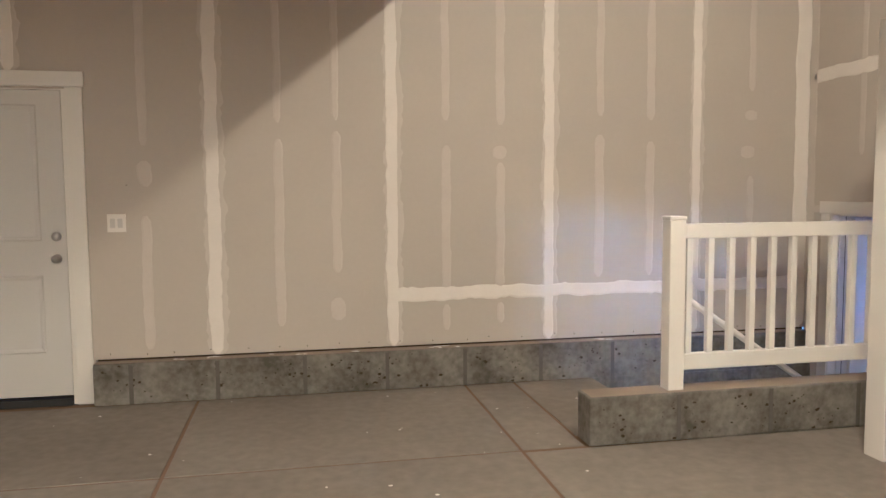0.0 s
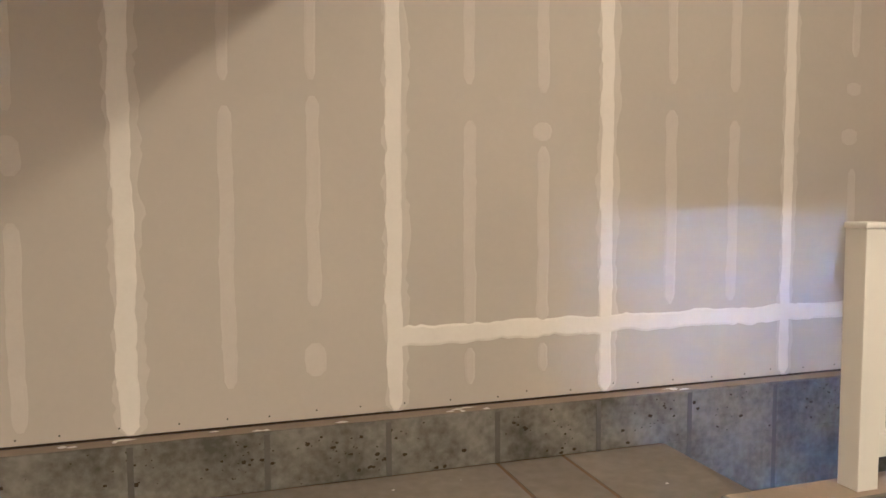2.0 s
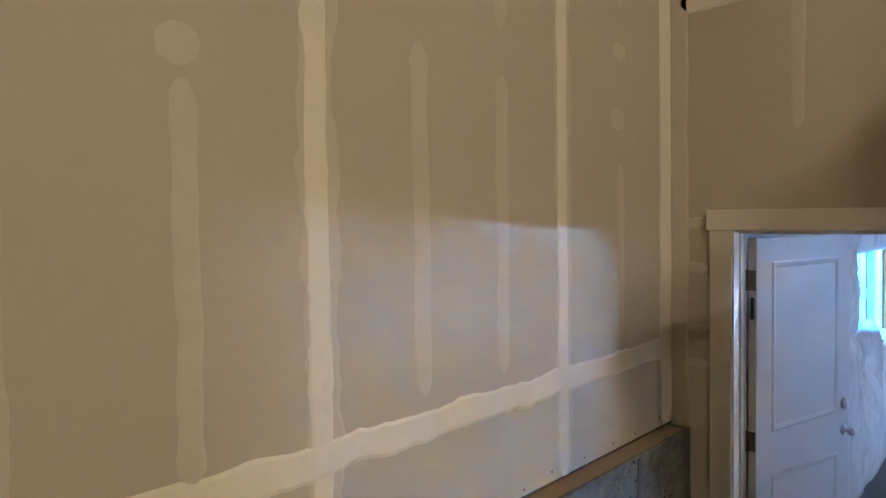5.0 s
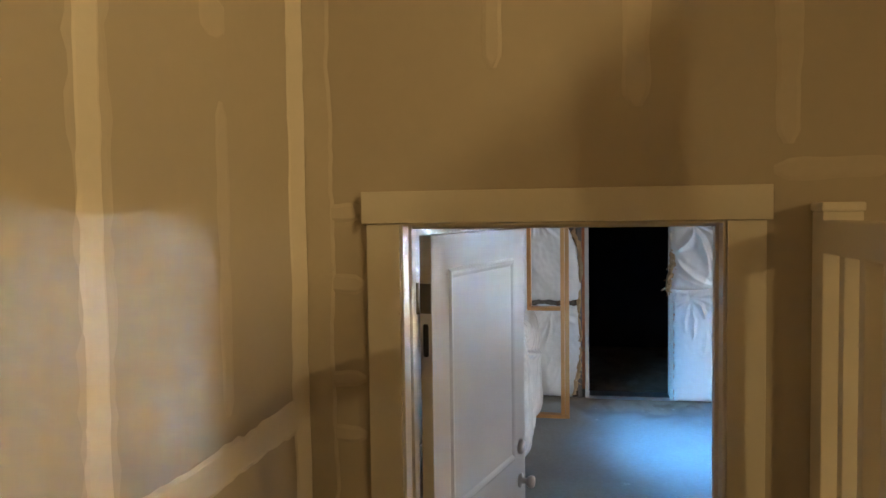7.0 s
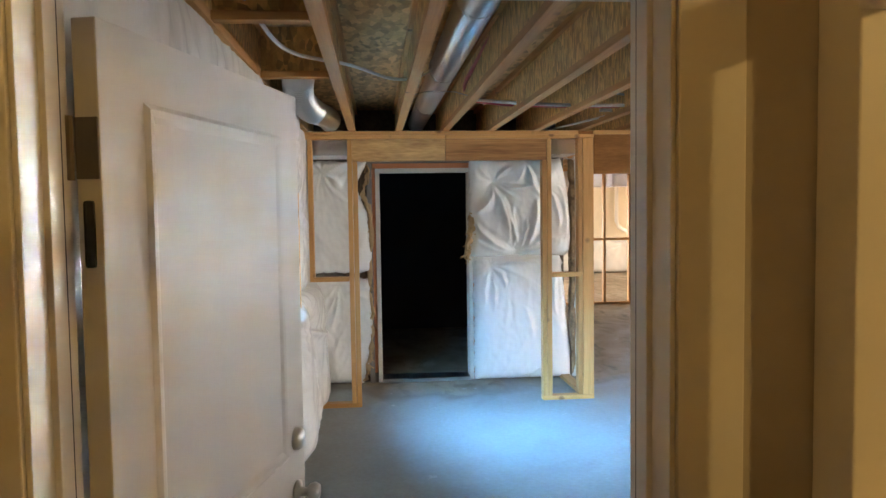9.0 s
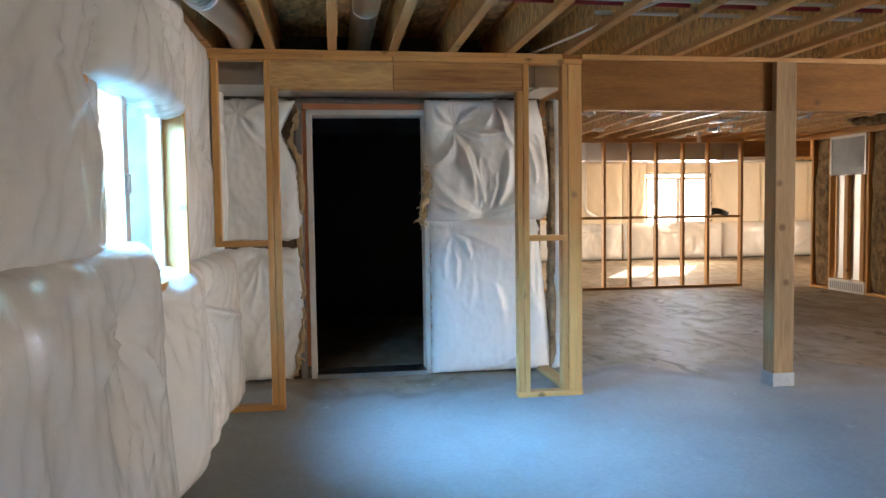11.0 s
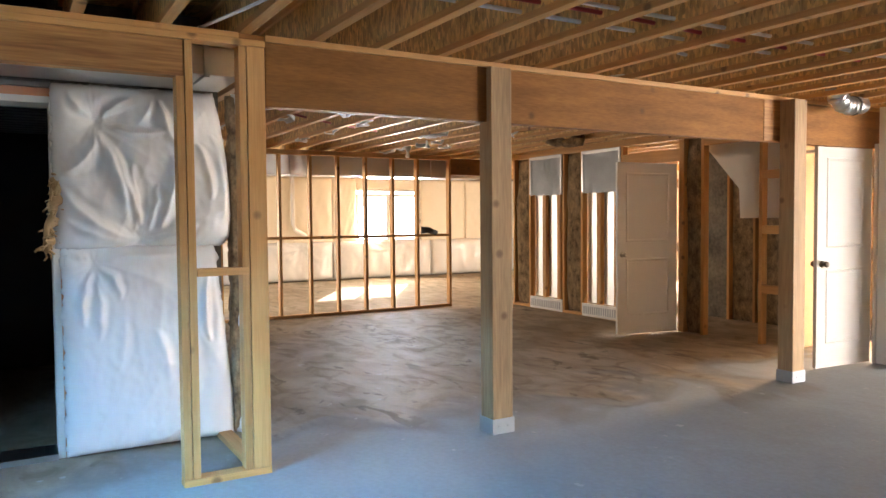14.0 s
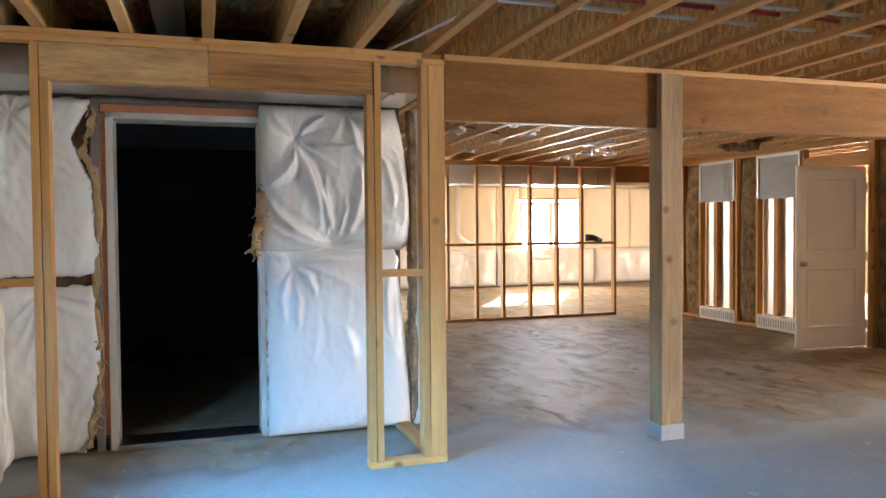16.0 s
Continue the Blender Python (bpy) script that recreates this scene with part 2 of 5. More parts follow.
M_BATT = material("brown_glass_wool", (0.34, 0.235, 0.13), (0.07, 0.044, 0.022), 0.95, 14, 60, (1, 1, 0.7), 0.9, amount=1.0, sharp=0.16)
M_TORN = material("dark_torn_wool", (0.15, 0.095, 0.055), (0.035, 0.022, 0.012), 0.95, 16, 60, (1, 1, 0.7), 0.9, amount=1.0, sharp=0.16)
M_WOOL = material("yellow_glass_wool", (0.50, 0.35, 0.19), (0.30, 0.195, 0.10), 0.95, 18, 70, bump=0.8)
M_STEEL = material("galvanised_steel", (0.58, 0.58, 0.57), (0.45, 0.45, 0.45), 0.30, 6, 40, metal=1.0, bump=0.05)
M_DULL = material("dull_galvanised_sheet", (0.36, 0.37, 0.38), (0.27, 0.28, 0.29), 0.5, 5, 40, metal=0.6, bump=0.06)
M_PAN = material("bright_galvanised_pan", (0.80, 0.80, 0.79), (0.70, 0.70, 0.70), 0.42, 3, 30, metal=0.7, bump=0.06)
M_FOIL = material("foil_sleeve", (0.70, 0.71, 0.72), None, 0.28, 25, 120, metal=1.0, bump=0.8)
M_CABLE = material("white_cable", (0.78, 0.77, 0.74), None, 0.5, 20, 100, bump=0.0)
M_RED = material("red_pipe", (0.42, 0.035, 0.04), None, 0.4, 20, 100, bump=0.0)
M_SEAL = material("orange_sealant", (0.62, 0.20, 0.08), (0.5, 0.3, 0.18), 0.8, 14, 70, bump=0.3)
M_GREYWOOD = material("weathered_grey_timber", (0.24, 0.215, 0.19), (0.13, 0.11, 0.095), 0.85, 3, 20, (8, 8, 0.5), 0.3, sharp=0.16)
# Cold room concrete coloured near-black to stand for its lack of light.
M_UNLIT = material("unlit_concrete_shade", (0.045, 0.05, 0.055), None, 0.9, 2, 30, bump=0.1)
M_BLIND = material("corrugated_deck", (0.15, 0.175, 0.20), (0.10, 0.12, 0.14), 0.5, 4, 40, bump=0.02)
M_GYPSUM = material("finished_drywall", (0.74, 0.70, 0.63), (0.70, 0.66, 0.59), 0.8, 2, 60, bump=0.03)
M_WARMROOM = material("painted_hall_wall", (0.80, 0.69, 0.54), None, 0.8, 2, 60, bump=0.02)
M_REGISTER = material("grille_enamel", (0.76, 0.75, 0.72), None, 0.45, 5, 80, bump=0.0)
M_GLASS = bpy.data.materials.new("window_glass")
M_GLASS.use_nodes = True
g = M_GLASS.node_tree.nodes["Principled BSDF"]
g.inputs["Transmission Weight"].default_value, g.inputs["Roughness"].default_value, g.inputs["IOR"].default_value = 1.0, 0.02, 1.1
# Teal emission gives the side window's view its daylight.
M_YARD = material("glowing_yard_panel", (0.75, 0.80, 0.80), (0.60, 0.68, 0.66), 0.9, 1.5, 10, bump=0.0, glow=((0.66, 0.86, 0.88), 0.22))
# Emission here replaces sunlight on whatever lies past the far window.
M_GLARE = material("glowing_far_backdrop", (0.9, 0.9, 0.88), None, 0.9, 1, 10, bump=0.0, glow=((1.0, 0.98, 0.93), 2.6))


# ---- mesh helpers ----
def box(bm, a, b, bevel=0.0):
    lo = [min(p, q) for p, q in zip(a, b)]
    hi = [max(p, q) for p, q in zip(a, b)]
    v = [bm.verts.new((x, y, z)) for z in (lo[2], hi[2]) for y in (lo[1], hi[1]) for x in (lo[0], hi[0])]
    made = [bm.faces.new([v[i] for i in q]) for q in ((0, 2, 3, 1), (4, 5, 7, 6), (0, 1, 5, 4), (2, 6, 7, 3), (0, 4, 6, 2), (1, 3, 7, 5))]
    if bevel:
        edges = list({e for f in made for e in f.edges})
        bmesh.ops.bevel(bm, geom=edges, offset=bevel, segments=2, profile=0.6, affect="EDGES")
    return bm


def thing(name, at, label, category, group="", kind=""):
    ob = new(name)
    ob.location = at
    ob.empty_display_size = 0.1
    return tagged(ob, label, category, group, kind)


def part(name, bm, mat, parent=None, label="", smooth=False):
    me = bpy.data.meshes.new(name)
    bmesh.ops.recalc_face_normals(bm, faces=bm.faces)
    bm.to_mesh(me)
    bm.free()
    me.materials.append(mat)
    if smooth:
        me.polygons.foreach_set("use_smooth", [True] * len(me.polygons))
    ob = new(name, me)
    if parent:
        ob.parent = parent
        up = Matrix.Translation(parent.location)
        if parent.parent:
            up = Matrix.Translation(parent.parent.location) @ parent.matrix_parent_inverse
        ob.matrix_parent_inverse = up.inverted() if parent.type == "EMPTY" else Matrix()
    return tagged(ob, label) if label else ob


def block(name, a, b, mat, parent=None, label="", bevel=0.0):
    return part(name, box(bmesh.new(), a, b, bevel), mat, parent, label)


def structure(name, bm, mat, label, category):
    return tagged(part(name, bm, mat), label, category, kind="structure")


def tube(bm, points, r, sides=10):
    """A round bar along the points."""
    rings = []
    pts = [Vector(p) for p in points]
    for i, p in enumerate(pts):
        d = (pts[min(i + 1, len(pts) - 1)] - pts[max(i - 1, 0)]).normalized()
        u = d.cross(Vector((0, 0, 1)))
        u = (u if u.length > 0.05 else d.cross(Vector((1, 0, 0)))).normalized()
        w = d.cross(u)
        rings.append([bm.verts.new(p + r * (u * math.cos(a) + w * math.sin(a))) for a in (2 * math.pi * k / sides for k in range(sides))])
    for a, b in zip(rings, rings[1:]):
        for k in range(sides):
            bm.faces.new((a[k], a[(k + 1) % sides], b[(k + 1) % sides], b[k]))
    bm.faces.new(rings[0][::-1])
    bm.faces.new(rings[-1])
    return bm


def lathe(bm, profile, centre, axis, sides=20):
    """Turns (distance along the axis, radius) pairs round an axis."""
    axis = Vector(axis).normalized()
    u = axis.cross(Vector((0, 0, 1)))
    u = (u if u.length > 0.05 else axis.cross(Vector((1, 0, 0)))).normalized()
    w = axis.cross(u)
    rings = [[bm.verts.new(Vector(centre) + axis * d + max(r, 0.0005) * (u * math.cos(a) + w * math.sin(a))) for a in (2 * math.pi * k / sides for k in range(sides))] for d, r in profile]
    for a, b in zip(rings, rings[1:]):
        for k in range(sides):
            bm.faces.new((a[k], a[(k + 1) % sides], b[(k + 1) % sides], b[k]))
    bm.faces.new(rings[0][::-1])
    bm.faces.new(rings[-1])
    return bm


def smear(bm, horizontal, at, plane, lo, hi, mid, half, rough, seed, proud=0.003):
    """A ragged strip of plaster on a wall: at 'y' (wall across x) or 'x'."""
    n = max(6, int((hi - lo) / 0.035))
    rows = []
    for i in range(n + 1):
        s = lo + (hi - lo) * i / n
        end = min(1.0, (0.25 + min(i, n - i) / 1.5) ** 0.7)
        pair = []
        for side in (-1, 1):
            wob = noise.noise((s * 7, seed + side * 3.1, 0)) * 0.7 + noise.noise((s * 26, seed + side * 9.7, 5)) * 0.5
            c = mid + side * half * end * (1 + rough * wob) + 0.2 * half * noise.noise((s * 3, seed, 9))
            pair.append(c)
        rows.append((s, pair))
    vs = []
    for s, (a, b) in rows:
        ring = []
        for c, p in ((a, 0.0), (a + 0.012, proud), (b - 0.012, proud), (b, 0.0)):
            u, w = (s, c) if horizontal else (c, s)
            ring.append(bm.verts.new((u, plane - 0.0005 - p, w) if at == "y" else (plane - 0.0005 - p, u, w)))
        vs.append(ring)
    for a, b in zip(vs, vs[1:]):
        for k in range(3):
            bm.faces.new((a[k], a[k + 1], b[k + 1], b[k]))
    return bm


# ---- garage: structure ----
wall = bmesh.new()
for a, b in (((-6, WALL_Y, 0.312), (-2.39, WALL_Y + 0.14, 4.1)), ((-1.42, WALL_Y, 0.312), (DOOR_X + 0.15, WALL_Y + 0.14, 4.1)), ((-2.39, WALL_Y, 2.215), (-1.42, WALL_Y + 0.14, 4.1)),
             ((-1.42, WALL_Y, 0), (-1.30, WALL_Y + 0.14, 0.312)), ((-6, WALL_Y, 0), (-2.39, WALL_Y + 0.14, 0.312))):
    box(wall, a, b)
back_wall = structure("wall_north", wall, M_DRYWALL, "tan unpainted drywall wall with white mudded seams and screw lines", "wall")
wall = bmesh.new()
for a, b in (((DOOR_X, 5.238, F), (DOOR_X + 0.15, WALL_Y, 4.1)), ((DOOR_X, -4, F), (DOOR_X + 0.15, 4.288, 4.1)), ((DOOR_X, 4.288, 1.29), (DOOR_X + 0.15, 5.238, 4.1))):
    box(wall, a, b)
door_wall = structure("wall_east", wall, M_DRYWALL, "tan unpainted drywall wall above the stairwell around the basement door", "wall")
structure("wall_south", box(bmesh.new(), (-6, -4.15, 0), (DOOR_X + 0.15, -4, 4.1)), M_DRYWALL, "plain drywall wall closing the garage", "wall")
structure("wall_west", box(bmesh.new(), (-6.15, -4, 0), (-6, WALL_Y, 4.1)), M_DRYWALL, "plain drywall wall closing the garage side", "wall")
ceil = bmesh.new()
box(ceil, (-6, -4, 4.1), (DOOR_X + 0.15, WALL_Y + 0.14, 4.2))
# Two unseen slabs added below the ceiling to shape the bulb's shadows on the walls.
box(ceil, (-6, -4, 3.18), (1.19, WALL_Y, 3.2))
box(ceil, (2.5, -4, 3.18), (DOOR_X, 2.91, 3.2))
structure("ceiling_garage", ceil, M_DRYWALL, "drywall garage ceiling with unseen slabs added to cut the lamplight", "ceiling")

# stem walls
stem = bmesh.new()
box(stem, (-1.30, 5.45, 0), (DOOR_X, WALL_Y + 0.14, 0.295), 0.008)
box(stem, (2.41, 5.45, F), (DOOR_X, WALL_Y + 0.14, 0.0))
stem_wall = structure("foundation_wall", stem, M_STEM, "grey cast concrete stem wall under the drywall, blotched with form marks", "foundation")
curb = bmesh.new()
box(curb, (1.77, 3.94, 0.0), (DOOR_X, 4.14, 0.29), 0.012)
box(curb, (2.41, 3.94, F), (DOOR_X, 4.14, 0.0))
structure("curb_wall", curb, M_STEM, "low cast concrete curb wall guarding the stairwell", "curb")
for i, x in enumerate((-1.05, -0.46, 0.16, 0.77, 1.37, 1.98, 2.58, 3.19, 3.80)):
    block("form_seam", (x - 0.014, 5.446, F if x > 2.41 else 0.002), (x + 0.014, 5.451, 0.285), M_SEAM, stem_wall, "dark vertical form seam")
for x in (2.33, 2.94, 3.55, 4.16):
    block("form_seam", (x - 0.012, 3.936, 0.002), (x + 0.012, 3.941, 0.28), M_SEAM, bpy.data.objects["curb_wall"])

# Shade under the drywall's lower edge is coloured onto this recessed strip.
part("sill_plate", box(bmesh.new(), (-1.29, WALL_Y + 0.010, 0.294), (DOOR_X, WALL_Y + 0.13, 0.3115)), M_RECESS_SHADE, stem_wall, "sill coloured near-black for the shade in the gap")
# dusty top of the ledge, plaster droppings and flat shade flecks for the concrete's air holes
dust = bmesh.new()
lip = [(-1.29 + 0.07 * i, 5.462 + 0.010 * noise.noise((i * 0.9, 3, 1)) + 0.006 * noise.noise((i * 2.7, 8, 1))) for i in range(81)]
near = [dust.verts.new((x, y, 0.2965)) for x, y in lip]
deep = [dust.verts.new((x, WALL_Y + 0.008, 0.2975)) for x, y in lip]
for i in range(80):
    dust.faces.new((near[i], near[i + 1], deep[i + 1], deep[i]))
part("ledge_dust", dust, M_LEDGE, stem_wall, "tan dust on the ledge")
rng = random.Random(41)
drops = bmesh.new()
for k in range(16):
    x, y, n = rng.choice((-0.62, 0.02, 0.43, 1.27, 2.52, 3.35)) + rng.uniform(-0.16, 0.16), rng.uniform(5.475, 5.53), 9
    rx, ry = rng.uniform(0.012, 0.05), rng.uniform(0.006, 0.016)
    ring = [drops.verts.new((x + rx * rng.uniform(0.6, 1.3) * math.cos(a * 6.283 / n), y + ry * rng.uniform(0.6, 1.3) * math.sin(a * 6.283 / n), 0.298)) for a in range(n)]
    tip = drops.verts.new((x, y, 0.298 + rng.uniform(0.003, 0.008)))
    for i in range(n):
        drops.faces.new((ring[i], ring[(i + 1) % n], tip))
part("plaster_droppings", drops, M_MUD, stem_wall, "white plaster droppings on the ledge")


# Flat flecks on the surface; their dark colour is the shade of small pits.
def air_holes(count, x0, x1, z0, z1, plane, seed):
    rng, bm = random.Random(seed), bmesh.new()
    while count:
        x, z = rng.uniform(x0, x1), rng.uniform(z0, z1)
        if noise.noise((x * 3.1, z * 4, seed)) < rng.uniform(-0.25, 0.55):
            continue
        count -= 1
        w = rng.choice((0.003, 0.004, 0.005, 0.008, 0.012))
        bm.faces.new([bm.verts.new((x + w * rng.uniform(0.7, 1.6) * math.cos(a), plane - 0.0012, z + w * rng.uniform(0.5, 1.1) * math.sin(a))) for a in (0.2, 1.1, 2.2, 3.2, 4.2, 5.3)])
    return bm


part("air_holes", air_holes(230, -1.28, 4.3, 0.01, 0.28, 5.45, 3), M_RECESS_SHADE, stem_wall, "flat dark flecks for the shade of air holes in the concrete")
part("air_holes", air_holes(110, 1.79, 4.3, 0.015, 0.275, 3.94, 9), M_RECESS_SHADE, bpy.data.objects["curb_wall"], "flat dark flecks for the shade of air holes in the concrete")
part("curb_dust", box(bmesh.new(), (1.784, 3.954, 0.2895), (DOOR_X, 4.126, 0.2915), 0.0008), M_LEDGE, bpy.data.objects["curb_wall"], "tan dust on the curb top")

# garage slab, in panels with dusty joints
floor = structure("floor_garage", box(bmesh.new(), (-6, -4, -0.16), (2.41, 3.9, -0.005)), M_JOINT, "dusty grey concrete garage slab with brown control joints", "floor")
part("under_slab", box(box(bmesh.new(), (-6, 3.9, -0.16), (2.40, WALL_Y, -0.005)), (2.41, -4, -0.16), (DOOR_X, 3.94, -0.005)), M_JOINT, floor)
gap = 0.011
xs = (-6, -3.2, -0.6, 1.37, DOOR_X)
for i in range(4):
    for y0, y1 in ((-4, -1.5), (-1.5, 1.2), (1.2, 3.97)):
        top = min(y1 - gap, 3.938) if i == 3 else y1 - gap
        block("slab", (xs[i] + gap, y0 + gap, -0.014), (xs[i + 1] - gap, top, 0.0), M_SLAB, floor, bevel=0.003)
for x0, x1, y0 in ((-6, -3.2, 3.97), (-3.2, -0.6, 3.97), (-0.6, 1.37, 3.97), (1.37, 1.76, 3.97), (1.76, 2.41, 4.14)):
    block("slab", (x0 + gap, y0 + gap, -0.014), (x1 - (gap if x1 < 2 else 0), 5.45, 0.0), M_SLAB, floor, bevel=0.003)

# stairs down
stairs = thing("stair", (2.41, 4.8, F), "grey concrete steps going down to the basement door", "stairs")
rise, run = 0.815 / 5, 0.26
for k in range(4):
    block("step", (2.41 + k * run, 4.14, F), (2.41 + (k + 1) * run, 5.45, -(k + 1) * rise), M_SLAB, stairs, bevel=0.006)
structure("floor_stairwell", box(bmesh.new(), (2.41, 4.14, F - 0.1), (DOOR_X, 5.45, F)), M_SLAB, "concrete landing at the foot of the steps", "floor")

# plaster seams and screw lines, north wall
seams = ((-1.78, 0.05), (-0.465, 0.056), (0.835, 0.05), (2.075, 0.048), (3.335, 0.044))
for i, (x, w) in enumerate(seams):
    part("joint_compound", smear(bmesh.new(), False, "y", WALL_Y, 2.33 if i == 0 else 0.315, 4.1, x, w * 0.90, 0.30, i * 7.7), M_MUD, back_wall, "white taped drywall seam")
    part("skim_edge", smear(bmesh.new(), False, "y", WALL_Y, 2.33 if i == 0 else 0.31, 4.1, x + 0.01, w * 1.30, 0.6, i * 5.1 + 2, 0.0012), M_MUD_THIN, back_wall)
part("joint_compound", smear(bmesh.new(), True, "y", WALL_Y, 0.80, 4.33, 0.705, 0.052, 0.40, 3.3, 0.0035), M_MUD, back_wall, "white taped horizontal seam")
part("corner_compound", smear(bmesh.new(), False, "y", WALL_Y, 0.315, 4.1, 4.30, 0.065, 0.2, 44.0), M_MUD, back_wall)
part("corner_compound", smear(bmesh.new(), False, "x", DOOR_X, 0.305, 4.1, 5.51, 0.05, 0.25, 47.0), M_MUD_THIN, door_wall)
lines = ((-0.93, 0.37, 1.33, 0.035), (-0.93, 1.83, 3.0, 0.03), (-0.93, 1.54, 1.72, 0.05), (0.0, 0.50, 1.88, 0.035), (0.0, 2.0, 3.0, 0.028), (0.42, 0.89, 1.94, 0.035), (0.42, 0.53, 0.70, 0.05), (0.42, 2.02, 3.0, 0.028),
         (1.25, 0.73, 1.84, 0.035), (1.25, 2.03, 3.0, 0.03), (1.25, 0.42, 0.62, 0.03), (1.68, 0.74, 1.71, 0.035), (1.68, 1.74, 1.84, 0.055), (1.68, 2.0, 3.0, 0.035), (1.68, 0.46, 0.62, 0.03), (2.5, 0.8, 1.93, 0.038), (2.5, 2.08, 3.0, 0.032),
         (2.93, 0.8, 1.88, 0.036), (2.93, 2.05, 3.0, 0.035), (3.83, 0.82, 1.6, 0.03), (3.83, 2.3, 3.0, 0.03), (3.83, 2.06, 2.14, 0.06), (3.80, 1.75, 1.85, 0.06), (3.83, 2.95, 3.3, 0.03))
for i, (x, lo, hi, w) in enumerate(lines):
    part("screw_line", smear(bmesh.new(), False, "y", WALL_Y, lo, hi, x, w, 0.35, i * 3.9 + 1, 0.002), M_MUD_THIN, back_wall, "mudded screw line")
for i, (y, lo, hi, w) in enumerate(((4.95, 1.75, 3.0, 0.03), (4.53, 1.62, 3.0, 0.04), (4.12, 1.5, 3.0, 0.035), (3.6, 0.4, 3.0, 0.06))):
    part("screw_line", smear(bmesh.new(), False, "x", DOOR_X, lo, hi, y, w, 0.3, i * 4.3 + 60, 0.002), M_MUD_THIN, door_wall)
part("joint_compound", smear(bmesh.new(), True, "x", DOOR_X, -3.5, 5.5, 2.42, 0.055, 0.35, 77.0), M_MUD, door_wall, "taped horizontal seam")
for z, w in ((1.33, 0.03), (1.1, 0.03), (0.8, 0.025), (0.62, 0.03)):
    part("patch", smear(bmesh.new(), True, "x", DOOR_X, 5.36, 5.53, z, w, 0.4, z * 31, 0.002), M_MUD_THIN, door_wall)
part("patch", smear(bmesh.new(), True, "x", DOOR_X, 3.85, 4.16, 1.43, 0.03, 0.4, 91, 0.002), M_MUD_THIN, door_wall)


# ---- doors ----
def panel_door(name, width, height, thick, panels, mat, label, knob_z, hinges=(), bolt_z=None, knob_mat=None, sides=(-1, 1)):
    """A leaf along +x from its hinge edge at the origin, faces at y = 0 and -thick, with raised panels."""
    leaf = thing(name, (0, 0, 0), label, "door")
    slab = bmesh.new()
    box(slab, (0, -thick, 0), (width, 0, height), 0.003)
    part("leaf", slab, mat, leaf)
    for x0, z0, x1, z1 in panels:
        for face in (0.0, -thick):
            s = 1 if face == 0 else -1
            bm = bmesh.new()
            loops = []
            for inset, out in ((0, 0.0005), (0.010, 0.008), (0.022, 0.006), (0.034, 0.0012), (0.060, 0.0012)):
                y = face + s * out
                loops.append([bm.verts.new(p) for p in ((x0 + inset, y, z0 + inset), (x1 - inset, y, z0 + inset), (x1 - inset, y, z1 - inset), (x0 + inset, y, z1 - inset))])
            for a, b in zip(loops, loops[1:]):
                for k in range(4):
                    bm.faces.new((a[k], a[(k + 1) % 4], b[(k + 1) % 4], b[k]))
            bm.faces.new(loops[-1])
            part("panel", bm, mat, leaf)
    for s in sides:
        y = 0.0 if s > 0 else -thick
        part("knob", lathe(bmesh.new(), ((0, 0.032), (0.006, 0.032), (0.010, 0.014), (0.03, 0.012), (0.036, 0.022), (0.05, 0.028), (0.062, 0.024), (0.066, 0.0)), (width - 0.065, y, knob_z), (0, s, 0)), knob_mat or M_NICKEL, leaf, "satin nickel knob", True)
        if bolt_z:
            part("deadbolt", lathe(bmesh.new(), ((0, 0.033), (0.012, 0.031), (0.02, 0.024), (0.022, 0.0)), (width - 0.065, y, bolt_z), (0, s, 0)), knob_mat or M_NICKEL, leaf, "satin nickel deadbolt", True)
    for z in hinges:
        bm = bmesh.new()
        box(bm, (-0.003, -thick + 0.002, z - 0.05), (0.001, -0.002, z + 0.05))
        tube(bm, [(-0.008, 0.006, z - 0.052), (-0.008, 0.006, z + 0.052)], 0.008, 8)
        part("hinge", bm, M_HINGE, leaf, "dark bronze hinge")
    return leaf


# garage man door
man = panel_door("door_1", 0.90, 2.14, 0.044, ((0.12, 1.10, 0.74, 2.04), (0.12, 0.31, 0.74, 0.86)), M_DOOR, "white two-panel steel door, shut, with nickel knob and deadbolt", 0.975, (), 1.13)
man.matrix_basis = pose(-2.36, WALL_Y + 0.055, 0.065)
tagged(man, kind="structure")
trim = thing("door_trim", (-1.9, WALL_Y, 0), "white painted flat door casing", "trim", kind="structure")
for a, b in (((-1.425, WALL_Y - 0.02, 0.0), (-1.315, WALL_Y, 2.225)), ((-2.495, WALL_Y - 0.02, 0.0), (-2.385, WALL_Y, 2.225)), ((-2.51, WALL_Y - 0.026, 2.227), (-1.30, WALL_Y, 2.33))):
    block("casing", a, b, M_TRIM, trim, bevel=0.003)
for a, b in (((-1.455, WALL_Y, 0.0), (-1.422, WALL_Y + 0.13, 2.214)), ((-2.388, WALL_Y, 0.0), (-2.362, WALL_Y + 0.13, 2.214)), ((-2.362, WALL_Y, 2.207), (-1.455, WALL_Y + 0.13, 2.214))):
    block("jamb", a, b, M_TRIM, trim)
block("threshold", (-2.36, WALL_Y - 0.03, 0.0), (-1.456, WALL_Y + 0.12, 0.05), M_BLACK, trim, "dark metal threshold")
structure("wall_behind_door", box(bmesh.new(), (-2.6, 5.8, 0), (-1.2, 5.85, 2.4)), M_DRYWALL, "plain wall closing the space behind the shut door", "wall")

plate = thing("light_switch", (-1.125, WALL_Y, 1.283), "white double rocker light switch on the drywall", "switch")
block("plate", (-1.187, WALL_Y - 0.006, 1.22), (-1.063, WALL_Y, 1.346), M_VINYL, plate, bevel=0.003)
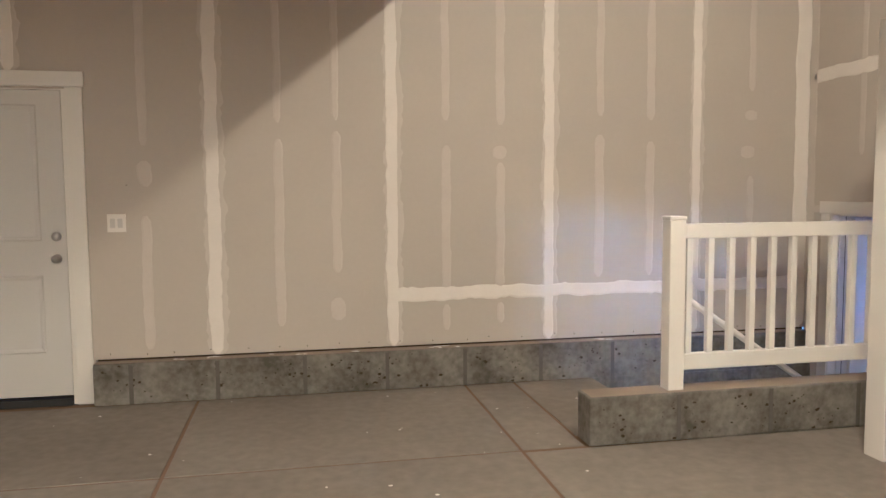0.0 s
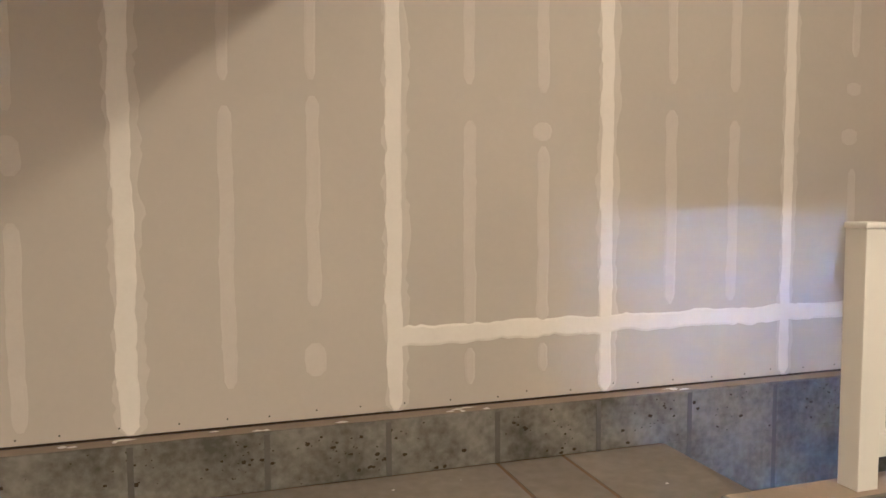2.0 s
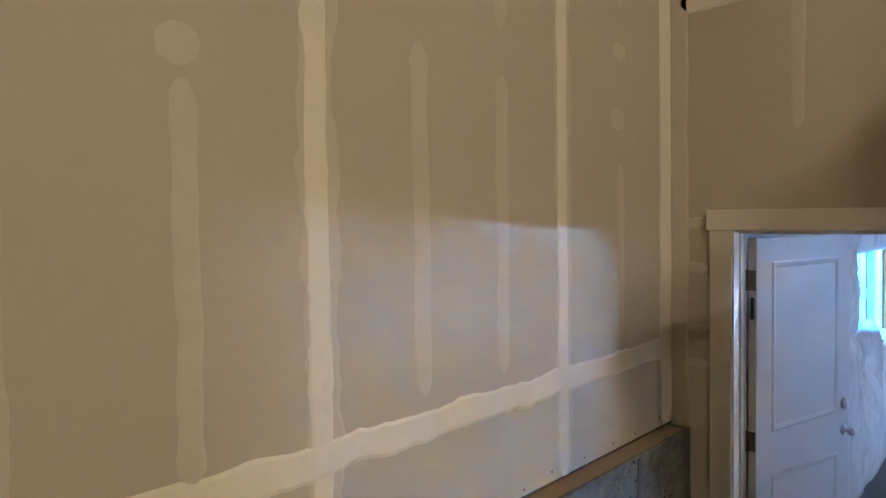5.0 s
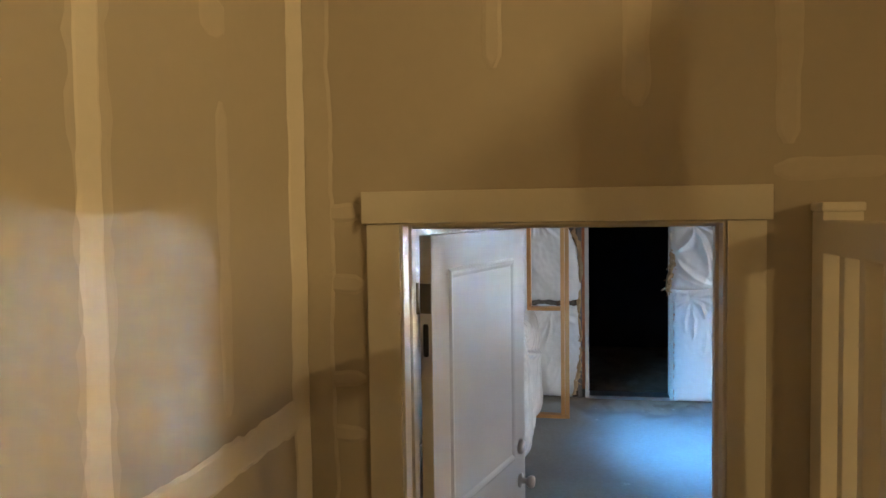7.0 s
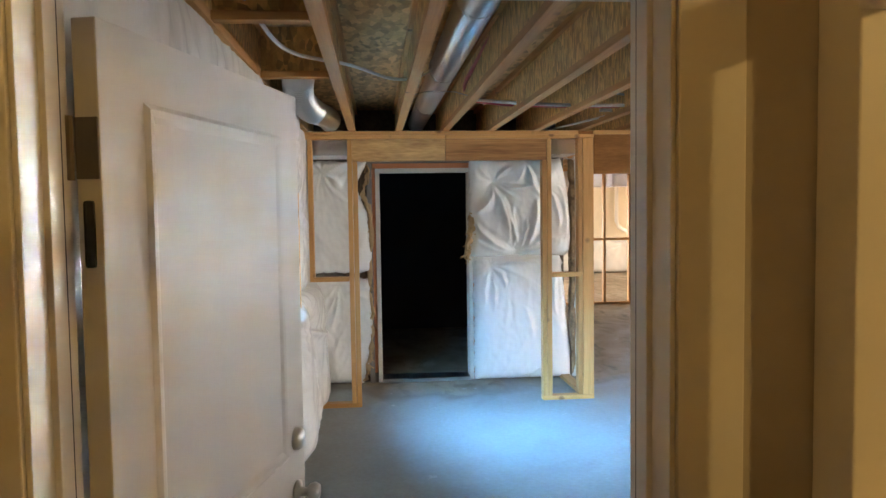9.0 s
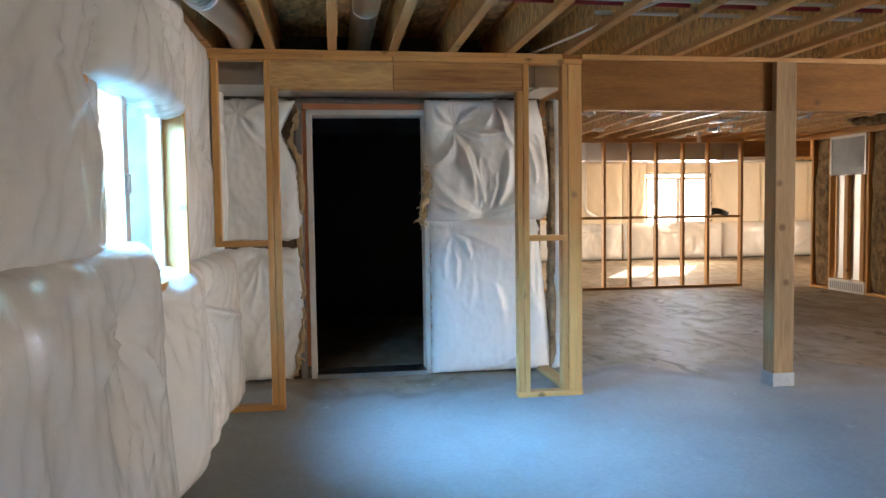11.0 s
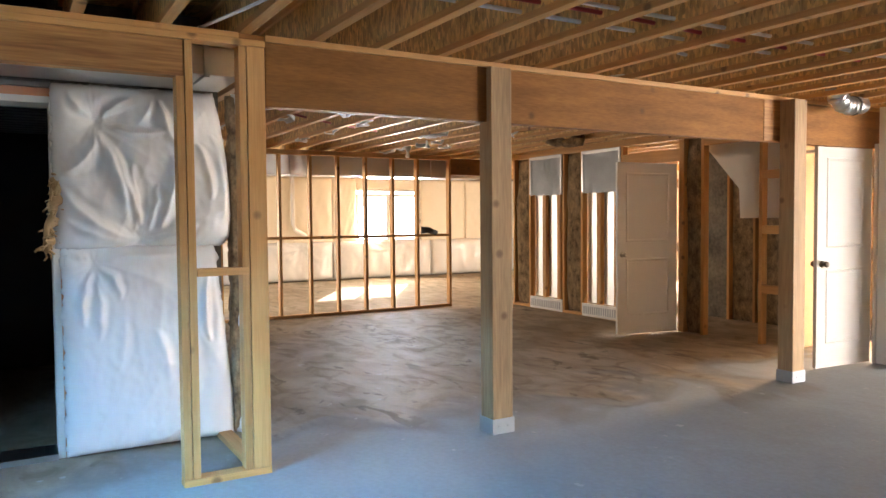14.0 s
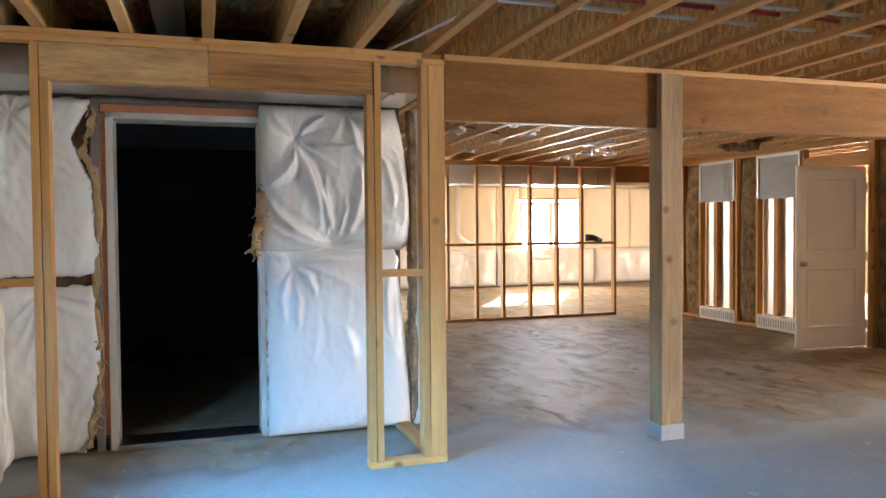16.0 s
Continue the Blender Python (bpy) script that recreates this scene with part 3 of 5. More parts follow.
for x in (-1.15, -1.10):
    block("rocker", (x - 0.017, WALL_Y - 0.010, 1.25), (x + 0.017, WALL_Y - 0.005, 1.316), M_DOOR, plate, bevel=0.002)

# basement door: trim, jambs, leaf
trim2 = thing("door_trim", (DOOR_X, 4.76, F), "painted flat casing and jambs round the basement door", "trim", kind="structure")
for a, b in (((DOOR_X - 0.02, 5.241, F), (DOOR_X, 5.346, 1.288)), ((DOOR_X - 0.02, 4.18, F), (DOOR_X, 4.285, 1.288)), ((DOOR_X - 0.027, 4.165, 1.29), (DOOR_X, 5.36, 1.388))):
    block("casing", a, b, M_TRIM, trim2, bevel=0.003)
for a, b in (((DOOR_X - 0.012, 5.231, F), (DOOR_X + 0.165, 5.240, 1.289)), ((DOOR_X - 0.012, 4.286, F), (DOOR_X + 0.165, 4.295, 1.289)), ((DOOR_X - 0.012, 4.295, 1.281), (DOOR_X + 0.165, 5.231, 1.289))):
    block("jamb", a, b, M_TRIM, trim2, bevel=0.002)
for a, b in (((DOOR_X + 0.06, 5.221, F), (DOOR_X + 0.108, 5.232, 1.28)), ((DOOR_X + 0.06, 4.294, F), (DOOR_X + 0.108, 4.305, 1.28)), ((DOOR_X + 0.06, 4.305, 1.27), (DOOR_X + 0.108, 5.221, 1.282))):
    block("stop", a, b, M_TRIM, trim2, bevel=0.002)
for a, b in (((DOOR_X + 0.109, 5.223, F), (DOOR_X + 0.116, 5.231, 1.28)), ((DOOR_X + 0.109, 4.295, F), (DOOR_X + 0.116, 4.303, 1.28))):
    block("weatherstrip", a, b, M_BLACK, trim2, "black rubber weatherstrip")
block("threshold", (DOOR_X, 4.296, F), (DOOR_X + 0.15, 5.230, F + 0.02), M_STEEL, trim2, "metal threshold")
leaf = panel_door("door_2", 0.90, 2.05, 0.044, ((0.13, 1.06, 0.77, 1.93), (0.13, 0.22, 0.77, 0.84)), M_DOOR, "white two-panel steel door standing open into the basement", 0.95, (0.25, 1.03, 1.84), 1.10)
part("edge_latch", box(bmesh.new(), (-0.004, -0.031, 1.645), (0.001, -0.013, 1.755), 0.006), M_BLACK, leaf, "black oval edge plate")
leaf.matrix_basis = pose(DOOR_X + 0.165, 5.222, F + 0.012, rz=-14.5)
tagged(leaf, kind="structure")

# ---- stairwell railing ----
rail = thing("railing", (2.33, 4.04, 0.29), "white vinyl guard railing with square balusters on the concrete curb", "railing")
for x, y in ((2.335, 4.04), (4.315, 4.01)):
    block("post", (x - 0.05, y - 0.05, 0.29), (x + 0.05, y + 0.05, 1.31), M_VINYL, rail, bevel=0.004)
    part("cap", box(bmesh.new(), (x - 0.055, y - 0.055, 1.31), (x + 0.055, y + 0.055, 1.335), 0.008), M_VINYL, rail)
block("top_rail", (2.385, 4.015, 1.20), (4.265, 4.065, 1.288), M_VINYL, rail, bevel=0.006)
block("bottom_rail", (2.385, 4.015, 0.405), (4.265, 4.065, 0.503), M_VINYL, rail, bevel=0.006)
for k in range(13):
    x = 2.43 + k * 0.1405
    block("baluster", (x - 0.019, 4.021, 0.50), (x + 0.019, 4.059, 1.205), M_VINYL, rail, bevel=0.003)
hand = thing("handrail", (3.2, 4.19, 0.2), "white round handrail sloping down behind the guard railing", "handrail")
part("bar", tube(bmesh.new(), [(2.45, 4.19, 0.85), (3.90, 4.19, -0.13)], 0.02, 12), M_VINYL, hand, smooth=True)
part("bracket", tube(bmesh.new(), [(2.50, 4.19, 0.816), (2.42, 4.17, 0.79), (2.36, 4.088, 0.79)], 0.008, 8), M_NICKEL, hand)
part("bracket", tube(bmesh.new(), [(3.75, 4.19, -0.03), (3.75, 4.18, -0.08), (3.75, 4.138, -0.09)], 0.008, 8), M_NICKEL, hand)
col = thing("boxed_post", (3.3, 3.45, 0), "white boxed support post standing on the garage floor", "post")
block("shaft", (3.235, 3.38, 0.0), (3.375, 3.52, 2.4), M_TRIM, col, bevel=0.004)

# ---- basement: structure ----
structure("floor_basement", box(bmesh.new(), (DOOR_X + 0.15, -9, F - 0.12), (22, WALL_Y + 0.2, F)), M_BASE, "smooth grey basement concrete floor with trowel marks and scuffs", "floor")
part("threshold_slab", box(bmesh.new(), (DOOR_X, 4.288, F - 0.1), (DOOR_X + 0.15, 5.238, F - 0.002)), M_BASE, bpy.data.objects["floor_basement"])
left = bmesh.new()
for a, b in (((DOOR_X + 0.15, 5.45, F), (7.45, 5.65, 2.1)), ((8.78, 5.45, F), (10.69, 5.65, 2.1)), ((7.45, 5.45, F), (8.78, 5.65, 0.20)), ((7.45, 5.45, 1.22), (8.78, 5.65, 2.1))):
    box(left, a, b)
structure("wall_window_side", left, M_STEM, "concrete foundation wall behind the insulation", "wall")
cold = bmesh.new()
for a, b in (((10.69, 4.735, F), (10.87, 5.8, 2.1)), ((10.69, 2.86, F), (10.87, 3.765, 2.1)), ((10.69, 3.765, 1.345), (10.87, 4.735, 2.1)), ((10.87, 2.78, F), (18.0, 2.95, 2.1)), ((20.6, 2.78, F), (22, 2.95, 2.1)), ((18.0, 2.78, F), (20.6, 2.95, -0.25)), ((18.0, 2.78, 0.95), (20.6, 2.95, 2.1))):
    box(cold, a, b)
structure("wall_cold_room", cold, M_STEM, "concrete foundation wall of the dark cold room", "wall")
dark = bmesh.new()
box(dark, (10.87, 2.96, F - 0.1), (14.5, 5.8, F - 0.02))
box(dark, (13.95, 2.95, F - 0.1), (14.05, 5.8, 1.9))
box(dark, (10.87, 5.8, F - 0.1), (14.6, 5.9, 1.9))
structure("cold_room", dark, M_UNLIT, "unlit concrete cold room beyond the open doorway", "room")
deck = bmesh.new()
for k in range(17):
    x = 10.88 + k * 0.18
    box(deck, (x, 2.96, 1.44), (x + 0.11, 5.8, 1.55))
    box(deck, (x + 0.11, 2.96, 1.52), (x + 0.18, 5.8, 1.55))
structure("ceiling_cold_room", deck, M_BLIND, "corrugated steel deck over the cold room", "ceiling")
structure("wall_far", box(box(box(box(bmesh.new(), (22, -9, F), (22.15, -4.78, 2.1)), (22, -3.05, F), (22.15, 2.95, 2.1)), (22, -4.78, F), (22.15, -3.05, 0.05)), (22, -4.78, 1.28), (22.15, -3.05, 2.1)), M_STEM, "foundation wall of the far room", "wall")
# The gap from x 4.9 to 8.3 is unseen, added for the south fill.
structure("wall_right_end", box(box(box(bmesh.new(), (DOOR_X, -9.15, F), (4.9, -9, 2.1)), (8.3, -9.15, F), (22, -9, 2.1)), (4.9, -9.15, 1.25), (8.3, -9, 2.1)), M_GYPSUM, "plain wall closing the basement", "wall")
# The opening between y -6.75 and -4.1 is unseen, added for the west fill.
structure("wall_basement_west", box(box(box(bmesh.new(), (DOOR_X, -9, F), (DOOR_X + 0.15, -6.75, 2.1)), (DOOR_X, -4.1, F), (DOOR_X + 0.15, -4, 2.1)), (DOOR_X, -6.75, 1.25), (DOOR_X + 0.15, -4.1, 2.1)), M_GYPSUM, "plain wall closing the basement side", "wall")
structure("ceiling", box(bmesh.new(), (DOOR_X + 0.15, -9, J0 + 0.30), (22, 5.8, J0 + 0.33)), M_OSB_DECK, "dark oriented strand board subfloor over the joists", "ceiling")

crumbs = bmesh.new()
rng = random.Random(4)
for k in range(34):
    x, y, r = rng.uniform(-2.2, 2.3), rng.uniform(2.6, 5.4), rng.uniform(0.003, 0.010)
    if x > 1.7 and y < 4.2:
        continue
    ring = [crumbs.verts.new((x + r * rng.uniform(0.6, 1.6) * math.cos(a), y + r * rng.uniform(0.6, 1.4) * math.sin(a), 0.0005)) for a in (0, 1.3, 2.5, 3.8, 5.1)]
    tip = crumbs.verts.new((x, y, r * 0.6))
    for i in range(5):
        crumbs.faces.new((ring[i], ring[(i + 1) % 5], tip))
tagged(part("drywall_crumbs", crumbs, M_MUD), "white crumbs of drywall scattered over the garage floor", "debris", kind="stuff")

# drywall screws along the bottom edge and popped heads on the seams
heads = bmesh.new()
rng = random.Random(12)
spots = [(-1.2 + 0.235 * k + rng.uniform(-0.04, 0.04), 0.335 + rng.uniform(0, 0.02)) for k in range(24)]
spots += [(-1.05, 1.55)]
for x, z in spots:
    lathe(heads, ((0, 0.0045), (0.0024, 0.0045), (0.0028, 0.001)), (x, WALL_Y, z), (0, -1, 0), 7)
part("screw_heads", heads, M_BLACK, back_wall, "dark drywall screw heads")


# ---- basement framing ----
def stick(name, a, b, parent, mat=None, label="", bevel=0.003):
    d = [abs(q - p) for p, q in zip(a, b)]
    mat = mat or (M_PINE_X, M_PINE_Y, M_PINE_Z)[d.index(max(d))]
    return block(name, a, b, mat, parent, label, bevel)


X0, X1 = 9.75, 9.839
fr = thing("stud_wall", (X0, 4.0, F), "open pine stud wall with a header framing the way to the cold room", "stud wall")
stick("bottom_plate", (X0, 4.885, F), (X1, 5.27, F + 0.038), fr)
stick("bottom_plate", (X0, 2.79, F), (X1, 3.26, F + 0.038), fr)
stick("return_plate", (X1, 2.80, F), (10.68, 2.889, F + 0.038), fr)
stick("top_plate", (X0 - 0.004, 4.118, 1.532), (X1, 5.44, 1.566), fr)
stick("top_plate", (X0 - 0.006, 2.79, 1.532), (X1, 4.114, 1.566), fr)
stick("top_plate", (X0, 2.93, 1.568), (X1 + 0.003, 5.44, 1.60), fr)
stick("top_plate", (X0 + 0.012, 2.79, 1.568), (X1 + 0.003, 2.927, 1.598), fr, M_LVL)
stick("header", (X0 + 0.004, 4.117, 1.343), (X1, 4.928, 1.530), fr, M_KNOTTY, "blond knotty pine header board")
stick("header", (X0 + 0.006, 3.216, 1.343), (X1, 4.114, 1.530), fr, M_HEADER, "reddish fir header board")
for y0, y1, z1 in ((4.930, 4.970, 1.530), (4.885, 4.926, 1.341), (3.218, 3.258, 1.341), (3.174, 3.214, 1.530), (2.895, 2.935, 1.530), (2.792, 2.890, 1.530)):
    stick("stud", (X0, y0, F + 0.040), (X1, y1, z1), fr)
stick("stud", (X0, 5.27, 0.30), (X1, 5.31, 1.530), fr)
stick("blocking", (X0, 4.972, 0.30), (X1, 5.27, 0.338), fr)
stick("blocking", (X0 - 0.004, 2.90, 0.298), (X1, 3.173, 0.338), fr)

beam = thing("beam", (X0, -3.0, 1.215), "brown laminated fir beam carrying the joists", "beam")
block("timber", (X0 + 0.005, -1.42, 1.215), (X1, 2.788, 1.563), M_LVL, beam, bevel=0.003)
block("timber", (X0 + 0.002, -1.80, 1.219), (X1, -1.423, 1.563), M_HEADER, beam, "paler spliced end of the beam", bevel=0.003)
block("timber", (X0 + 0.005, -9, 1.215), (X1, -1.803, 1.563), M_LVL, beam, bevel=0.003)
stick("sill_strip", (X0 - 0.002, -9, 1.565), (X1 + 0.03, 2.788, 1.60), beam, M_PINE_Y)


def timber_post(x, y, w, label):
    p = thing("post", (x + 0.07, y, F), label, "post", "posts under the beam")
    block("shaft", (x, y - w / 2, F + 0.012), (x + 0.142, y + w / 2, 1.562), M_POST, p, bevel=0.006)
    a, c, lo, hi = x - 0.004, x + 0.146, y - w / 2 - 0.004, y + w / 2 + 0.004
    bm = bmesh.new()
    for p0, p1 in (((a - 0.003, lo, F), (a, hi, F + 0.10)), ((c, lo, F), (c + 0.003, hi, F + 0.10)), ((a - 0.003, lo - 0.003, F), (c + 0.003, lo, F + 0.10)), ((a - 0.003, hi, F), (c + 0.003, hi + 0.003, F + 0.10)), ((a, lo, F), (c, hi, F + 0.010))):
        box(bm, p0, p1)
    part("post_base", bm, M_DULL, p, "galvanised post base")
    for s in (-1, 1):
        part("bolt", lathe(bmesh.new(), ((0, 0.009), (0.006, 0.009), (0.007, 0.0)), (a - 0.003, y + s * 0.035, F + 0.05), (-1, 0, 0), 6), M_DULL, p)
    return p


timber_post(9.70, 1.262, 0.158, "square fir post greyed towards its galvanised base under the beam")
timber_post(9.607, -1.70, 0.158, "square fir post on a galvanised base before the closet")

# joists
for k in range(-2, 33):
    y = 4.52 - 0.406 * k
    far = 21.9 if y < 2.7 else 14.4
    j = thing("joist", (DOOR_X + 0.2, y, J0), "wooden I-joist with strand-board web over the basement", "joist", "ceiling joists")
    stick("bottom_flange", (DOOR_X + 0.16, y - 0.03, J0), (far, y + 0.03, J0 + 0.038), j, M_PINE_X)
    stick("web", (DOOR_X + 0.16, y - 0.006, J0 + 0.038), (far, y + 0.006, J0 + 0.262), j, M_OSB)
    stick("top_flange", (DOOR_X + 0.16, y - 0.03, J0 + 0.262), (far, y + 0.03, J0 + 0.30), j, M_PINE_X)


# ---- insulation blankets ----
def blanket(origin, u, v, out, nu, nv, depth, tufts, seed, wrinkle=0.02, ragged=0.02, folds=9, lean=0.0, thick=0.03, drapes=(), star=0.8, spokes=9, cut=()):
    """A soft faced sheet spanning u by v from origin, swelling along out, drawn in at the tufts."""
    o, u, v, out = Vector(origin), Vector(u), Vector(v), Vector(out).normalized()
    lu, lv = u.length, v.length
    bm = bmesh.new()
    grid = []
    rng = random.Random(seed)
    pleats = []
    for tu, tv, r in tufts:
        toward = math.atan2((0.5 - tv) * lv, (0.5 - tu) * lu)
        for n in range(spokes):
            ang = toward + rng.gauss(0, 1.0)
            start, long = rng.uniform(0.02, 0.08), r * rng.uniform(0.7, 2.0)
            bend = rng.uniform(-0.25, 0.25)
            pleats.append((tu * lu, tv * lv, ang, start, long, bend, rng.uniform(0.012, 0.026), wrinkle * rng.uniform(0.30, 0.8)))
    for i in range(nu + 1):
        col = []
        for k in range(nv + 1):
            a, b = i / nu, k / nv
            pa, pb = a * lu, b * lv
            edge = max(0.0, 1 - (2 * a - 1) ** 6) ** 0.5 * max(0.0, 1 - (2 * b - 1) ** 8) ** 0.5
            d = depth * edge + lean * (1 - b) ** 2
            crease = 1 - 2.2 * abs(noise.noise((pa * 2.6 + pb * 1.3, pb * 0.8 - pa * 0.5, seed)))
            d += wrinkle * edge * (0.9 * noise.noise((pa * 2.1 + seed, pb * 1.1, seed)) + 0.45 * crease)
            crease = 1 - 2.2 * abs(noise.noise((pa * 6.5 - pb * 2.5, pb * 2.2 + pa * 1.2, seed + 5)))
            d += wrinkle * edge * 0.28 * crease + 0.10 * wrinkle * edge * noise.noise((pa * 24, pb * 18, seed + 8))
            for tu, tv, r in tufts:
                dx, dy = pa - tu * lu, pb - tv * lv
                q = math.hypot(dx, dy)
                ang = math.atan2(dy, dx)
                d -= depth * 0.75 * math.exp(-(q / r) ** 1.3 * 2.2)
                ridge = min(1.0, abs(noise.noise((math.cos(ang) * folds * 0.22, math.sin(ang) * folds * 0.22, seed * 1.7 + tu * 9 + q * 0.8))) * 2.6)
                some = 0.35 + 1.3 * max(0.0, noise.noise((math.cos(ang) * 0.9 + seed, math.sin(ang) * 0.9, tu * 7)) + 0.35)
                d += wrinkle * star * some * (0.6 - ridge ** 0.7) * math.exp(-((q - r * 0.35) / (r * 0.55)) ** 2)
            for pu, pv, ang, start, long, bend, wide, high in pleats:
                dx, dy = pa - pu, pb - pv
                along = dx * math.cos(ang) + dy * math.sin(ang)
                s = (along - start) / long
                if 0 < s < 1:
                    across = dy * math.cos(ang) - dx * math.sin(ang) - bend * long * s * s
                    width = wide * (0.6 + 1.2 * s)
                    d += high * edge * math.sin(math.pi * s ** 0.7) * (math.exp(-abs(across) / width) - 0.5 * math.exp(-((across - 2.2 * width) / (1.6 * width)) ** 2))
            for u0, v0, u1, v1, bend, wide, high in drapes:
                ax, ay, bx, by = u0 * lu, v0 * lv, u1 * lu, v1 * lv
                run = math.hypot(bx - ax, by - ay)
                ex, ey = (bx - ax) / run, (by - ay) / run
                s = ((pa - ax) * ex + (pb - ay) * ey) / run
                if -0.05 < s < 1.05:
                    f = min(max(s, 0.0), 1.0)
                    off = (pb - ay) * ex - (pa - ax) * ey - bend * 4 * f * (1 - f)
                    off += 0.012 * noise.noise((s * 4, seed, u0 * 9))
                    body = math.sin(math.pi * f) ** 0.6
                    w = wide * (0.45 + 0.8 * body)
                    sharp = math.exp(-abs(off) / w) if off > 0 else math.exp(-(off / (1.7 * w)) ** 2)
                    d += high * edge * body * (sharp - 0.45 * math.exp(-((off - 2.4 * w) / (1.5 * w)) ** 2))
            inset = 0.0
            for (b0, c0), (b1, c1) in zip(cut, cut[1:]):
                if b0 <= b <= b1:
                    inset = c0 + (c1 - c0) * (b - b0) / (b1 - b0)
            j = ragged * (noise.noise((pa * 9, pb * 9, seed)) + 0.6 * noise.noise((pa * 33, pb * 33, seed)))
            border = (1 if i in (0, nu) else 0, 1 if k in (0, nv) else 0)
            p = o + u * (a * (1 - inset / lu)) + v * b + out * max(d, 0.0) + u.normalized() * j * border[0] + v.normalized() * j * 0.5 * border[1]
            col.append(bm.verts.new(p))
        grid.append(col)
    for i in range(nu):
        for k in range(nv):
            bm.faces.new((grid[i][k], grid[i + 1][k], grid[i + 1][k + 1], grid[i][k + 1]))
    rim = [grid[i][0] for i in range(nu + 1)] + [grid[nu][k] for k in range(1, nv + 1)] + [grid[i][nv] for i in range(nu - 1, -1, -1)] + [grid[0][k] for k in range(nv - 1, 0, -1)]
    back = [bm.verts.new(p.co - out * thick) for p in rim]
    for i in range(len(rim)):
        bm.faces.new((rim[i], rim[(i + 1) % len(rim)], back[(i + 1) % len(rim)], back[i]))
    return bm


def insulation(bm, mat, label):
    return tagged(part("insulation_blanket", bm, mat, smooth=True), label, "insulation", "insulation blankets")


W_X = 10.655
UPPER_FOLDS = ((0.25, 0.70, 0.39, 0.16, 0.025, 0.022, 0.055), (0.42, 0.52, 0.46, 0.14, -0.01, 0.016, 0.040), (0.66, 0.58, 0.57, 0.12, 0.02, 0.020, 0.045), (0.33, 0.62, 0.43, 0.10, 0.02, 0.012, 0.028),
               (0.24, 0.74, 0.05, 0.44, 0.05, 0.024, 0.034), (0.30, 0.74, 0.62, 0.72, -0.02, 0.012, 0.028), (0.27, 0.80, 0.45, 0.93, 0.01, 0.012, 0.026), (0.22, 0.80, 0.08, 0.95, 0.02, 0.014, 0.026), (0.90, 0.72, 0.93, 0.18, 0.05, 0.020, 0.040), (0.80, 0.66, 0.86, 0.30, 0.03, 0.015, 0.028),
               (0.05, 0.36, 0.44, 0.05, -0.05, 0.018, 0.036), (0.06, 0.18, 0.42, 0.03, -0.02, 0.014, 0.026), (0.78, 0.14, 0.55, 0.05, 0.02, 0.014, 0.030), (0.62, 0.92, 0.72, 0.60, -0.03, 0.016, 0.034), (0.56, 0.40, 0.50, 0.10, 0.0, 0.010, 0.024))
LOWER_FOLDS = ((0.22, 0.90, 0.34, 0.74, 0.04, 0.014, 0.034), (0.18, 0.88, 0.12, 0.62, -0.03, 0.015, 0.034), (0.26, 0.93, 0.72, 0.95, 0.02, 0.012, 0.026), (0.20, 0.84, 0.20, 0.55, 0.02, 0.012, 0.022), (0.16, 0.95, 0.04, 0.98, 0.0, 0.012, 0.02), (0.92, 0.85, 0.88, 0.50, -0.03, 0.014, 0.03),
               (0.52, 0.60, 0.60, 0.32, 0.03, 0.018, 0.014), (0.36, 0.66, 0.30, 0.40, 0.02, 0.016, 0.012), (0.70, 0.12, 0.45, 0.03, 0.03, 0.012, 0.014), (0.76, 0.55, 0.70, 0.20, 0.04, 0.020, 0.014))
insulation(blanket((W_X, 3.80, 0.43), (0, -1.04, 0), (0, 0, 0.98), (-1, 0, 0), 130, 130, 0.12, ((0.234, 0.77, 0.26), (0.465, 0.05, 0.24), (0.61, 0.97, 0.18)), 3, 0.032, 0.025, 15, drapes=UPPER_FOLDS, star=0.22, spokes=3, cut=((0, 0.07), (0.06, 0.02), (0.22, 0.0), (0.6, 0.03), (0.85, 0.07), (1, 0.11))), M_PLASTIC, "wrinkled white vinyl-faced insulation blanket beside the dark doorway, upper sheet")
insulation(blanket((W_X, 3.765, F + 0.01), (0, -0.99, 0), (0, 0, 1.25), (-1, 0, 0), 110, 130, 0.09, ((0.19, 0.92, 0.26),), 7, 0.026, 0.02, 11, 0.03, drapes=LOWER_FOLDS, star=0.3, spokes=4, cut=((0, 0.0), (0.2, 0.0), (0.5, 0.035), (0.75, 0.065), (1, 0.10))), M_PLASTIC, "wrinkled white vinyl-faced insulation blanket beside the dark doorway, lower sheet")
insulation(blanket((10.60, 2.74, F + 0.01), (0.10, -0.15, 0), (0, 0, 2.22), (-0.83, -0.55, 0), 14, 90, 0.03, (), 15, 0.03, 0.02, 9), M_PLASTIC, "narrow white facing strip leaning behind the stud wall")
batt_edge = blanket((10.63, 2.785, F + 0.02), (0, -0.06, 0), (0, 0, 2.20), (-1, 0, 0), 8, 90, 0.03, (), 16, 0.05, 0.02, 9)
tagged(part("glass_wool_batt", batt_edge, M_BATT, smooth=True), "torn brown glass wool edge behind the white sheets", "insulation")
insulation(blanket((W_X, 5.42, 0.30), (0, -0.64, 0), (0, 0, 1.10), (-1, 0, 0), 60, 80, 0.05, ((0.3, 0.9, 0.3),), 11, 0.05, 0.03, 9, spokes=4, star=0.4, cut=((0, 0.01), (0.15, 0.0), (0.35, 0.02), (0.55, 0.04), (0.70, 0.12), (0.78, 0.14), (1, 0.03))), M_PLASTIC, "creased white insulation blanket between the stud wall and doorway, upper sheet")
